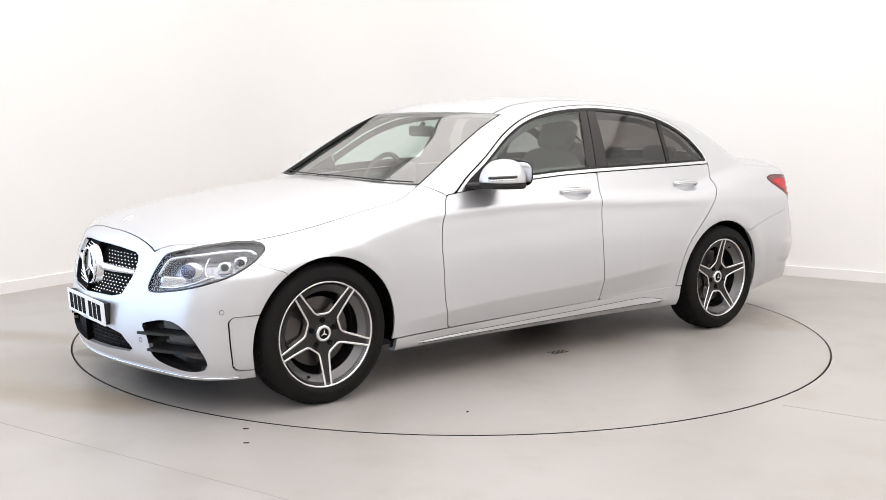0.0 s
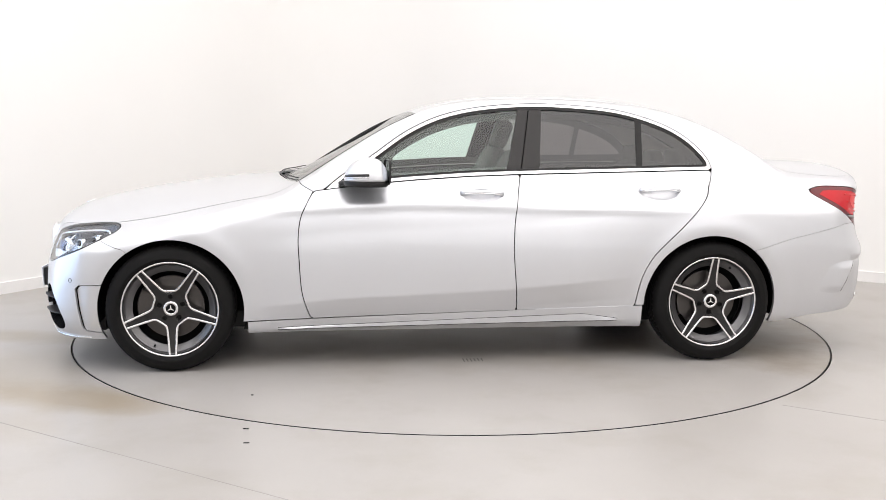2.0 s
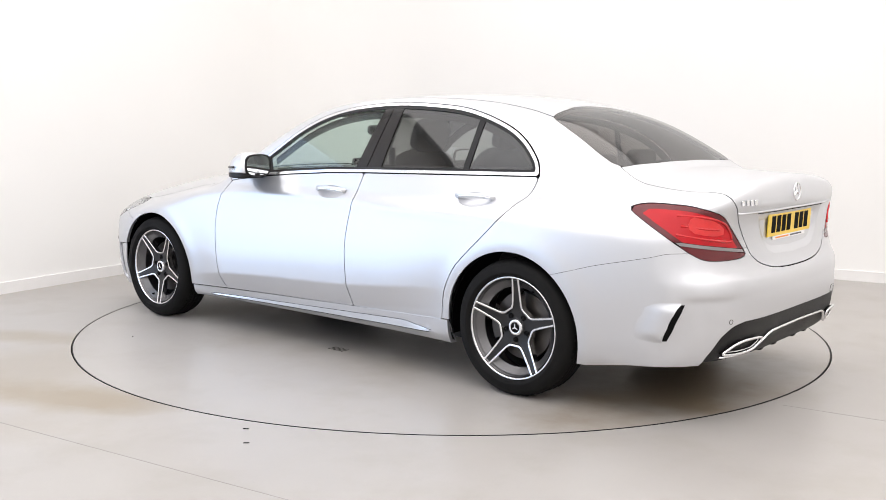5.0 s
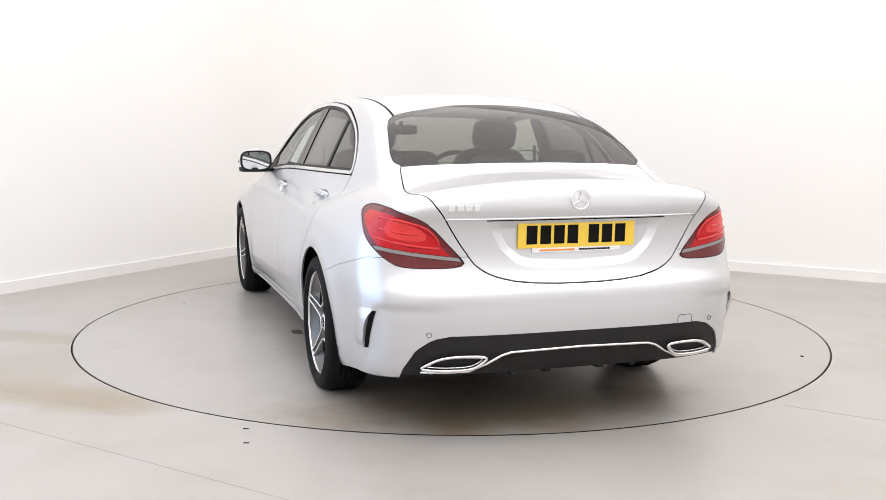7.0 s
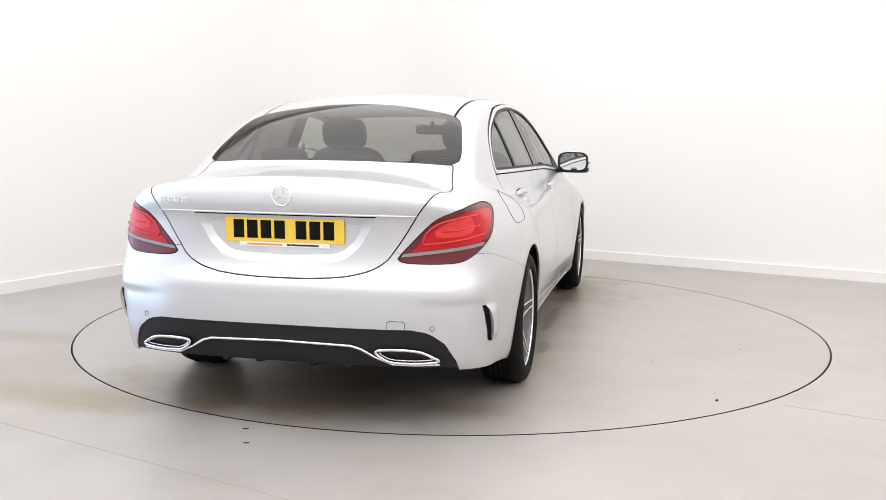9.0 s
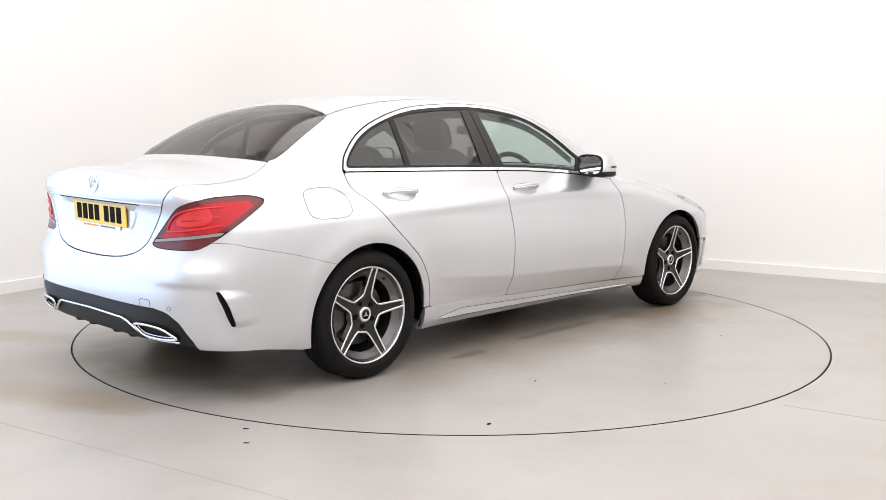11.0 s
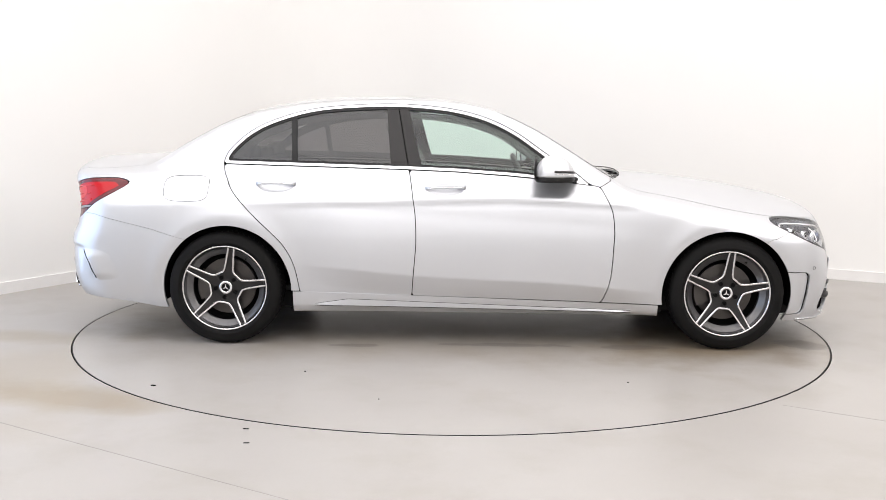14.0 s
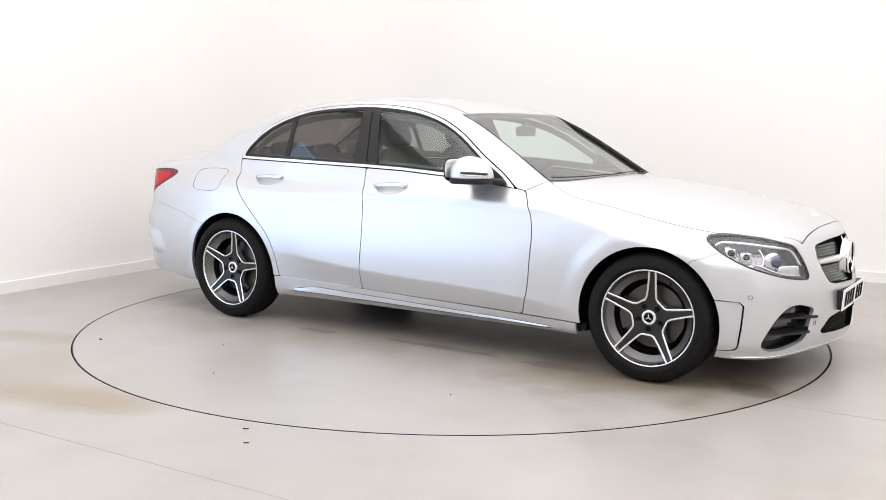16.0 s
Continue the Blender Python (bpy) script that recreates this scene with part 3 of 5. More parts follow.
HOOD_EDGE = table([0.66, 0.76, 0.837, 0.94, 1.14, 1.4, 1.6, 1.735, 1.85, 1.93, 2.0, 2.03, 2.2], [0.64, 0.687, 0.699, 0.722, 0.738, 0.745, 0.735, 0.712, 0.675, 0.620, 0.525, 0.482, 0.475])
COWL = lambda P: (0.905 - 0.25 * np.abs(P[:, 1]) ** 1.9) - P[:, 0]     # hood's rear edge: below zero ahead of it
HOOD = lambda P: np.maximum.reduce([np.abs(P[:, 1]) - HOOD_EDGE(P[:, 0]), P[:, 0] - (2.066 - 0.055 * np.abs(P[:, 1])), 0.60 - P[:, 2], COWL(P)])
LID_DECK = table([-2.5, -2.3, -2.1, -1.9, -1.8, -1.6], [0.64, 0.658, 0.650, 0.606, 0.588, 0.55])
LID_FACE = poly([(0.0, 0.631), (0.1, 0.632), (0.2, 0.637), (0.28, 0.646), (0.35, 0.662), (0.40, 0.682), (0.445, 0.715), (0.50, 0.795), (0.565, 0.900), (0.62, 0.975), (0.65, 1.02), (0.66, 1.3), (-0.3, 1.3), (-0.3, 0.631)], YZ)


def LID(P):
    x, y, z = P[:, 0], np.abs(P[:, 1]), P[:, 2]
    k = np.clip((x + 2.30) / 0.10, 0, 1)
    e = LID_FACE(P) * (1 - k) + (y - LID_DECK(x)) * k
    return np.maximum(np.maximum(e, x + 1.825 - 0.03 * (y / 0.6) ** 2), 0.631 - z)


FASCIA = lambda P: np.maximum(1.625 - P[:, 0], P[:, 2] - np.interp(P[:, 0], [1.60, 1.66, 1.72, 1.9, 2.0, 2.06, 2.09], [0.622, 0.632, 0.655, 0.74, 0.80, 0.84, 0.88]))
REARB = lambda P: np.maximum(P[:, 0] + 1.60, P[:, 2] - np.interp(P[:, 0], [-2.45, -2.36, -2.17, -2.10, -1.85, -1.66, -1.5], [0.745, 0.745, 0.735, 0.715, 0.660, 0.605, 0.57]))
WSCREEN = lambda P: np.maximum.reduce([0.16 - P[:, 0], (P[:, 0] - (0.905 - 0.25 * np.abs(P[:, 1]) ** 1.9)), np.abs(P[:, 1]) - np.interp(P[:, 0], [0.1, 0.16, 0.8, 1.0], [0.575, 0.590, 0.695, 0.72])])
RSCREEN = poly([(-1.275, 0.0), (-1.290, 0.188), (-1.322, 0.307), (-1.350, 0.44), (-1.372, 0.500), (-1.42, 0.536), (-1.5, 0.562), (-1.7, 0.605), (-1.765, 0.606), (-1.80, 0.57), (-1.825, 0.3), (-1.832, 0.0), (-1.832, -0.3), (-1.275, -0.3)], XY)

# dark layer under the panels, open at the windows, arches and lamps
inner = cut(SHELL, (WINDOWS, 1, -0.012), (ARCH_F, 1, 0.01), (ARCH_R, 1, 0.01), (WSCREEN, 1, 0.002))
inner = clip(inner, lambda P: np.maximum(RSCREEN(P), 0.95 - P[:, 2]), 1, 0.002)
inner = clip(inner, lambda P: np.maximum(HEAD(P), 1.5 - P[:, 0]), 1, -0.004)
inner = clip(inner, lambda P: np.maximum(TAILL(P), P[:, 0] + 1.7), 1, -0.004)

sill_z = lambda x: np.interp(-x, [-1.1, -0.716, 0.35, 0.990, 1.1], [0.250, 0.262, 0.291, 0.309, 0.312])
SKIRTS = lambda P: np.maximum(np.maximum(P[:, 2] - sill_z(P[:, 0]), P[:, 0] - 1.10), -1.06 - P[:, 0])
head_f = lambda P: np.maximum(HEAD(P), 1.5 - P[:, 0])
tail_f = lambda P: np.maximum(TAILL(P), P[:, 0] + 1.7)
rscreen_f = lambda P: np.maximum(RSCREEN(P), 0.95 - P[:, 2])
upto = lambda P: np.abs(P[:, 1]) - np.interp(P[:, 0], [-1.5, -1.4, -1.0, 0.0, 0.17, 0.3], [0.515, 0.505, 0.497, 0.497, 0.53, 0.56])
ROOFP = lambda P: np.maximum.reduce([upto(P), 1.2 - P[:, 2], -1.50 - P[:, 0], P[:, 0] - 0.30])

# doors, with dished cups behind the handles
CUP_F = lambda P: (np.hypot((P[:, 0] + 0.168) / 0.100, (P[:, 2] - 0.890) / 0.034) - 1) * 0.034
CUP_R = lambda P: (np.hypot((P[:, 0] + 1.133) / 0.100, (P[:, 2] - 0.901) / 0.034) - 1) * 0.034
dl, dr = pair("front_door", finish(cut(SHELL, (side_only, -1, 0), (DOOR_F, -1, G), (CUP_F, 1, 0))), PAINT, CAR)
rl, rr = pair("rear_door", finish(cut(SHELL, (side_only, -1, 0), (DOOR_R, -1, G), (ARCH_R, 1, 0.0), (CUP_R, 1, 0))), PAINT, CAR)

step01 = lambda q: np.clip(q, 0, 1) ** 2 * (3 - 2 * np.clip(q, 0, 1))

# hood, wings, bumpers, quarters, boot lid, roof
link("bonnet", *tidy(*finish(cut(SHELL, (ahead(0.6), -1, 0), (HOOD, -1, G), (COWL, -1, 0.004), (head_f, 1, G)), both=True)), PAINT, CAR)
rest = cut(SHELL, (HOOD, 1, G), (FASCIA, 1, 0.0012), (REARB, 1, 0.0009), (LID, 1, G), (ARCH_F, 1, 0), (ARCH_R, 1, 0), (SKIRTS, 1, G), (WINDOWS, 1, 0.004))
rest = cut(rest, (lambda P: np.maximum(DOOR_F(P), 0.45 - np.abs(P[:, 1])), 1, G), (lambda P: np.maximum(DOOR_R(P), 0.45 - np.abs(P[:, 1])), 1, G), (head_f, 1, G), (tail_f, 1, G), (WSCREEN, 1, 0.003), (rscreen_f, 1, 0.003), (ROOFP, 1, G))
wing = cut(rest, (ahead(0.70), -1, 0), (above(0.2), -1, 0))
wing = clip(wing, lambda P: P[:, 2] - np.interp(P[:, 0], [0.7, 0.78, 0.9], [0.912, 0.955, 2.0]), -1, G)
pair("front_wing", finish(biggest(wing)), PAINT, CAR)
quarter = clip(rest, lambda P: P[:, 0] - 0.70, -1, 0)
pillar = clip(cut(rest, (ahead(0.70), -1, 0)), lambda P: np.interp(P[:, 0], [0.7, 0.78, 0.9], [0.912, 0.955, 2.0]) - P[:, 2], -1, G)
pair("body_side", join(finish(biggest(quarter)), finish(biggest(pillar))), PAINT, CAR)
link("roof", *tidy(*finish(cut(SHELL, (ROOFP, -1, 0.011), (WSCREEN, 1, 0.003), (rscreen_f, 1, 0.003)), both=True)), PAINT, CAR)
ws_sheet = cut(SHELL, (WSCREEN, -1, 0.0))
ws_deep = lambda P: 0.020 * step01((P[:, 0] - 0.16) / 0.22)
sunk = lambda q, k=0.0: (q[0] - q[1] * (ws_deep(q[0]) - k)[:, None], q[1], q[2])
link("windscreen", *tidy(*finish(sunk(ws_sheet), 0.004, both=True)), CLEAR, CAR, label="clear laminated windscreen")
link("rear_window", *tidy(*finish(cut(SHELL, (above(0.9), -1, 0), (rscreen_f, -1, 0.0)), 0.004, both=True)), TINT, CAR, label="dark tinted rear window")

# side skirts with a long raised blade
def side_skirt():
    xs = np.linspace(1.035, -1.03, 84)
    rows = []
    for x in xs:
        top = float(sill_z(x)) - G
        k = float(step01((0.915 - x) / 0.10) * step01((x + 0.93) / 0.10))
        zu = np.interp(x, [-0.926, -0.72, 0.908], [0.233, 0.263, 0.214])
        zl = np.interp(x, [-0.926, 0.908], [0.228, 0.207])
        zu = max(zu, zl + 0.005)
        rows.append([(top, -0.010), (top, 0.003), ((top + zu) / 2, 0.005), (zu + 0.001, 0.006), (zu, 0.006 + 0.001 * k), ((zu + zl) / 2, 0.006 + 0.005 * k), (zl, 0.006 + 0.009 * k), (zl - 0.003, 0.006 + 0.005 * k), (0.196, 0.004), (0.188, 0.0), (0.186, -0.04)])
    m = len(rows[0])
    X = np.repeat(xs, m)
    Z = np.array([z for r in rows for z, o in r])
    off = np.array([o for r in rows for z, o in r])
    lo, hi = np.zeros(len(X)), np.full(len(X), 1.1)
    for _ in range(30):
        mid = (lo + hi) / 2
        f = body_f(np.stack([X, mid, Z], 1))
        lo, hi = np.where(f < 0, mid, lo), np.where(f < 0, hi, mid)
    vs = [(X[i], lo[i] + off[i], Z[i]) for i in range(len(X))]
    fs = [(i * m + j, (i + 1) * m + j, (i + 1) * m + j + 1, i * m + j + 1) for i in range(len(xs) - 1) for j in range(m - 1)]
    fs = [f[::-1] for f in fs] + [tuple(range(m)), tuple(range((len(xs) - 1) * m, len(xs) * m))[::-1]]
    a, b = pair("side_skirt", (vs, fs), PAINT, CAR)
    for ob in (a, b):
        ob.data.set_sharp_from_angle(angle=radians(25))
    inside = [i for i, x in enumerate(xs) if -0.925 < x < 0.905]
    for j, up in ((3, 0.0), (6, -0.002)):
        pts = [Vector(vs[i * m + j]) + Vector((0, 0.0002, up)) for i in inside]
        pair("skirt_line", tube(pts, 0.0012, 5), DARK, (a, b))


side_skirt()

# front bumper
GRILLE = poly([(0.0, 0.703), (0.20, 0.700), (0.34, 0.688), (0.376, 0.672), (0.391, 0.62), (0.375, 0.565), (0.326, 0.497), (0.25, 0.479), (0.0, 0.470), (-0.2, 0.470), (-0.2, 0.703)], YZ)
INTAKE = poly([(-1.155, 0.385), (-1.10, 0.405), (-1.043, 0.418), (-0.966, 0.414), (-0.894, 0.372), (-0.85, 0.315), (-0.819, 0.250), (-0.841, 0.214), (-0.928, 0.206), (-1.06, 0.232), (-1.106, 0.268), (-1.125, 0.33)], FZ, 3)
LOWGR = poly([(0.0, 0.345), (0.2, 0.342), (0.33, 0.325), (0.41, 0.268), (0.395, 0.250), (0.23, 0.240), (0.0, 0.236), (-0.2, 0.236), (-0.2, 0.345)], YZ)
VENT = poly([(1.865, 0.446), (1.884, 0.428), (1.874, 0.32), (1.858, 0.225), (1.84, 0.207), (1.76, 0.204), (1.70, 0.2), (1.70, 0.45), (1.79, 0.449)], XZ)
grille_f = lambda P: np.maximum(GRILLE(P), 1.85 - P[:, 0])
low_f = lambda P: np.maximum(LOWGR(P), 1.85 - P[:, 0])
intake_f = lambda P: np.maximum(INTAKE(P), 1.6 - P[:, 0])
nose = cut(SHELL, (ahead(1.5), -1, 0), (lambda P: np.maximum(FASCIA(P), -HOOD(P)), -1, 0.0012), (ARCH_F, 1, 0.0), (head_f, 1, G), (grille_f, 1, 0), (low_f, 1, 0), (intake_f, 1, 0), (above(0.165), -1, 0))
vent_f = lambda P: np.maximum(VENT(P), 0.6 - np.abs(P[:, 1]))
vent_patch = clip(nose, vent_f, -1, 0.0025)
nose = clip(nose, vent_f, 1, 0.0025)
front_bumper = link("front_bumper", *tidy(*finish(nose, 0.02, both=True)), PAINT, CAR)

# rear bumper
DIFF = poly([(0.0, 0.440), (0.55, 0.440), (0.62, 0.425), (0.68, 0.380), (0.72, 0.30), (0.75, 0.10), (0.0, 0.10), (-0.2, 0.10), (-0.2, 0.440)], YZ)
diff_f = lambda P: np.maximum(DIFF(P), P[:, 0] + 1.95)
tailpart = cut(SHELL, (lambda P: np.interp(P[:, 0], [-2.3, -2.0, -1.8, -1.6], [0.262, 0.236, 0.205, 0.20]) - P[:, 2], -1, 0),  (REARB, -1, 0.0009), (LID, 1, G), (ARCH_R, 1, 0.0), (tail_f, 1, G))
rear_bumper = link("rear_bumper", *tidy(*finish(cut(tailpart, (diff_f, 1, 0.0)), 0.02, both=True)), PAINT, CAR)
link("diffuser", *tidy(*finish(cut(tailpart, (diff_f, -1, 0.0), (above(0.27), -1, 0)), 0.02, lift=-0.006, both=True)), BLACK, CAR, label="textured black lower bumper insert")

# boot lid with its recess for the plate
RECESS = poly([(-0.1, 0.886), (0.0, 0.886), (0.392, 0.886), (0.36, 0.82), (0.328, 0.765), (0.27, 0.715), (0.21, 0.697), (0.0, 0.688), (-0.1, 0.688)], YZ)
lidp = cut(SHELL, (LID, -1, 0.003), (tail_f, 1, G), (rscreen_f, 1, 0.003))
recess_f = lambda P: np.maximum(RECESS(P), P[:, 0] + 2.25)
lid = link("boot_lid", *tidy(*finish(clip(lidp, recess_f, 1, 0.0), 0.010, both=True)), PAINT, CAR)
rp = clip(lidp, recess_f, -1, 0.0)
ringp, floorp = clip(rp, lambda P: RECESS(P) + 0.034, 1, 0), clip(rp, lambda P: RECESS(P) + 0.034, -1, 0)
slope = lambda q: (q[0] - q[1] * (0.013 * step01(-RECESS(q[0]) / 0.034))[:, None], q[1], q[2])
link("plate_recess", *tidy(*join(finish(slope(ringp), 0.0, both=True), finish(slope(floorp), 0.0, both=True))), PAINT, lid)

# dark layer behind all joints
inner = cut(inner, (recess_f, 1, 0), (grille_f, 1, 0), (low_f, 1, 0), (intake_f, 1, 0), (vent_f, 1, -0.004), (above(0.19), -1, 0))
inner = clip(inner, lambda P: np.interp(P[:, 0], [-2.3, -2.0, -1.8, -1.6], [0.28, 0.25, 0.22, 0.20]) - P[:, 2], -1, 0)
link("inner_shell", *tidy(*finish((inner[0] - inner[1] * 0.013, inner[1], inner[2]), 0.0, both=True)), DARK, CAR, label="black joints between the panels")


# ---- wheels ----
def wheel(spin):
    """A wheel in its own space, axle along y, outside towards +y."""
    R0, RR = 0.322, 0.236
    y0, y1 = -0.165, 0.045                     # tyre's inner and outer side from the cap's plane
    # rim barrel and lip
    prof = [(0.212, y0 + 0.02), (RR, y0 + 0.02), (RR + 0.002, y0 + 0.03), (0.222, y0 + 0.06), (0.214, -0.02), (0.222, 0.018), (0.228, 0.026)]
    rim = link("wheel", *lathe(prof, 72), ALLOY, CAR, label="grey five-spoke alloy wheel")
    lip = link("rim_lip", *lathe([(0.233, 0.024), (0.235, 0.030), (0.239, 0.032), (0.244, 0.0305), (0.246, 0.024), (0.243, 0.014)], 96), BRIGHT, rim, label="bright machined rim edge")
    # flat grey ring inside the lip
    link("rim_ring", *lathe([(0.190, -0.014), (0.200, -0.004), (0.226, 0.018), (0.234, 0.025)], 96), ALLOY, rim)
    # tyre
    sh = [(0.238, y0 + 0.012), (0.262, y0 + 0.002), (0.296, y0 + 0.004), (0.314, y0 + 0.018), (0.3205, y0 + 0.045)]
    so = [(0.3205, y1 - 0.050), (0.315, y1 - 0.022), (0.304, y1 - 0.008), (0.285, y1 + 0.001), (0.266, y1 + 0.002), (0.262, y1 + 0.0035), (0.258, y1 + 0.001), (0.248, y1 - 0.008), (0.240, y1 - 0.018)]
    tread = []
    w0, w1 = y0 + 0.045, y1 - 0.050
    for g in (0.2, 0.42, 0.62, 0.82):
        c = w0 + (w1 - w0) * g
        tread += [(0.3215, c - 0.005), (0.314, c - 0.0042), (0.314, c + 0.0042), (0.3215, c + 0.005)]
    tyre = link("tyre", *lathe(sh + tread + so, 96), RUBBER, rim, label="black low-profile tyre")
    vs, fs = [], []
    # shoulder blocks of the tread
    for i in range(64):
        a = 2 * math.pi * i / 64
        for yy, s in ((y1 - 0.046, 1), (y0 + 0.041, -1)):
            m = Matrix.Rotation(-a, 4, "Y") @ Matrix.Translation((0.3150, yy, 0)) @ Matrix.Rotation(s * 0.38, 4, "Z")
            c = [(dx, dy, dz) for dx in (-0.006, 0.004) for dy in (-0.017, 0.017) for dz in (-0.0105, 0.0105)]
            o = len(vs)
            vs += [tuple(m @ Vector(q)) for q in c]
            fs += [tuple(o + k for k in f) for f in ((0, 1, 3, 2), (4, 6, 7, 5), (0, 4, 5, 1), (2, 3, 7, 6), (0, 2, 6, 4), (1, 5, 7, 3))]
    tagged(link("tread", vs, fs, RUBBER, tyre, smooth=False), kind="stuff")

    def dep(r):                                # face of the spokes by radius
        return np.interp(r, [0.03, 0.07, 0.12, 0.20, 0.236], [-0.006, -0.004, 0.004, 0.020, 0.030])

    for k in range(5):
        a = spin + 2 * math.pi * k / 5
        d, t = Vector((math.cos(a), 0, math.sin(a))), Vector((-math.sin(a), 0, math.cos(a)))

        def at(r, s, h):
            p = d * r + t * s
            rr = p.length
            return (p.x, dep(rr) + h, p.z)
        # dark channel of the spoke
        half = [(0.040, 0.028), (0.075, 0.030), (0.098, 0.0245), (0.14, 0.0215), (0.18, 0.0190), (0.237, 0.0160)]
        vs, fs = [], []
        for r, s in half:
            vs += [at(r, -s, -0.030), at(r, -s, -0.006), at(r, s, -0.006), at(r, s, -0.030)]
        for i in range(len(half) - 1):
            o = 4 * i
            fs += [(o + q, o + 4 + q, o + 5 + q, o + 1 + q) for q in range(3)]
        fs += [(0, 1, 2, 3), (o + 7, o + 6, o + 5, o + 4)]
        spoke = link("spoke", vs, fs, ALLOYD, rim, smooth=False)
        # bright edges: down one spoke, round the valley, up the next
        b = a + 2 * math.pi / 5
        d2, t2 = Vector((math.cos(b), 0, math.sin(b))), Vector((-math.sin(b), 0, math.cos(b)))
        e, et = (d + d2).normalized(), (t + t2).normalized()
        path = [d * 0.239 + t * 0.0155, d * 0.19 + t * 0.0180, d * 0.14 + t * 0.0210, d * 0.106 + t * 0.0240, e * 0.0915 - et * 0.032, e * 0.0885 - et * 0.022, e * 0.0885 + et * 0.022, e * 0.0915 + et * 0.032, d2 * 0.106 - t2 * 0.0240, d2 * 0.14 - t2 * 0.0210, d2 * 0.19 - t2 * 0.0180, d2 * 0.239 - t2 * 0.0155]
        vs, fs = [], []
        m = len(path)
        for i, p in enumerate(path):
            q = (path[min(m - 1, i + 1)] - path[max(0, i - 1)]).normalized()
            nrm = Vector((q.z, 0, -q.x))
            w = 0.0051
            side = 1 if (p + nrm).length < (p - nrm).length else -1
            for s, h in ((-w, -0.034), (-w, -0.001), (-w * 0.6, 0.0008), (w * 0.6, 0.0008), (w, -0.001), (w, -0.034)):
                c = p + nrm * s
                vs.append((c.x, dep(c.length) + h, c.z))
        for i in range(m - 1):
            o = 6 * i
            fs += [(o + q, o + 6 + q, o + 7 + q, o + 1 + q) for q in range(5)]
        link("spoke_edge", vs, fs, BRIGHT, rim, smooth=False, label="bright machined spoke edge")
        # wheel bolt in its dark well
        c = e * 0.060
        bv, bf = lathe([(0.0, -0.001), (0.006, -0.001), (0.0065, -0.004), (0.011, -0.004), (0.0125, 0.0005), (0.014, -0.010)], 12)
        link("wheel_bolt", [(x + c.x, y - 0.006, z + c.z) for x, y, z in bv], bf, DARK, rim, smooth=False)
    link("hub", *lathe([(0.0, -0.010), (0.040, -0.010), (0.064, -0.012), (0.084, -0.010), (0.088, -0.034)], 40), ALLOYD, rim)
    cap = link("hub_cap", *lathe([(0.0, 0.004), (0.020, 0.004), (0.024, 0.0035), (0.0255, 0.005), (0.035, 0.005), (0.0385, 0.001), (0.040, -0.012)], 40), SATIN, rim, label="silver centre cap with a plain emblem")
    vs, fs = lathe([(0.0, 0.0048), (0.0245, 0.0048), (0.0245, 0.004)], 32)
    link("emblem_disc", vs, fs, DARK, cap)
    vs, fs = [], []
    for k in range(3):
        a = math.pi / 2 + k * 2 * math.pi / 3
        v, f = prism([(0.0, 0.004), (0.019, 0.0007), (0.019, -0.0007), (0.0, -0.004)], 0.0045, 0.0062, lambda u, w, h: (u * math.cos(a) - w * math.sin(a), h, u * math.sin(a) + w * math.cos(a)))
        vs, fs = join((vs, fs), (v, f))
    link("emblem", vs, fs, CHROME, cap, smooth=False)
    # brake
    link("brake_disc", *lathe([(0.075, -0.062), (0.160, -0.062), (0.160, -0.088), (0.075, -0.088)], 56), IRON, rim, smooth=False)
    link("disc_bell", *lathe([(0.0, -0.05), (0.072, -0.05), (0.078, -0.064)], 40), ALLOYD, rim)
    vs, fs = lathe([(0.100, -0.045), (0.170, -0.045), (0.176, -0.055), (0.176, -0.11), (0.100, -0.11)], 12, a0=radians(-28), a1=radians(32))
    link("brake_caliper", vs, fs, IRON, rim, smooth=False)
    link("wheel_backing", *lathe([(0.0, -0.115), (0.20, -0.115), (0.212, -0.105)], 48), DARK, rim)
    # valve
    a = spin + 0.45
    v, f = lathe([(0.0, 0.0), (0.005, 0.0), (0.005, -0.03)], 8)
    link("valve", [(x + 0.205 * math.cos(a), y + 0.012, z + 0.205 * math.sin(a)) for x, y, z in v], f, DARK, rim)
    return rim


# hub caps' planes and how each wheel stands turned (angle of one spoke)
for x, side, spin in ((1.42, 1, -92.0), (-1.42, 1, 93.0), (1.42, -1, 95.0), (-1.42, -1, 100.0)):
    w = wheel(radians(spin))
    w.matrix_basis = pose(x, 0.853 * side, 0.322, 0, 0, 0 if side > 0 else 180)

# wheel wells
for cx in (1.415, -1.405):
    vs, fs = lathe([(0.370, 0.845), (0.385, 0.84), (0.395, 0.55), (0.0, 0.55)], 40, a0=radians(-12), a1=radians(192))
    pair("wheel_well", ([(x + cx, y, z + 0.315) for x, y, z in vs], fs), DARK, CAR)
# floor pan
pan = [(1.95, 0.55), (1.80, 0.58), (1.80, 0.55), (1.0, 0.55), (0.98, 0.62), (-0.96, 0.62), (-0.98, 0.55), (-1.80, 0.50)]
link("underbody", *prism(pan + [(x, -y) for x, y in pan[::-1]], 0.160, 0.27, lambda u, v, h: (u, v, h)), BLACK, CAR, smooth=False)


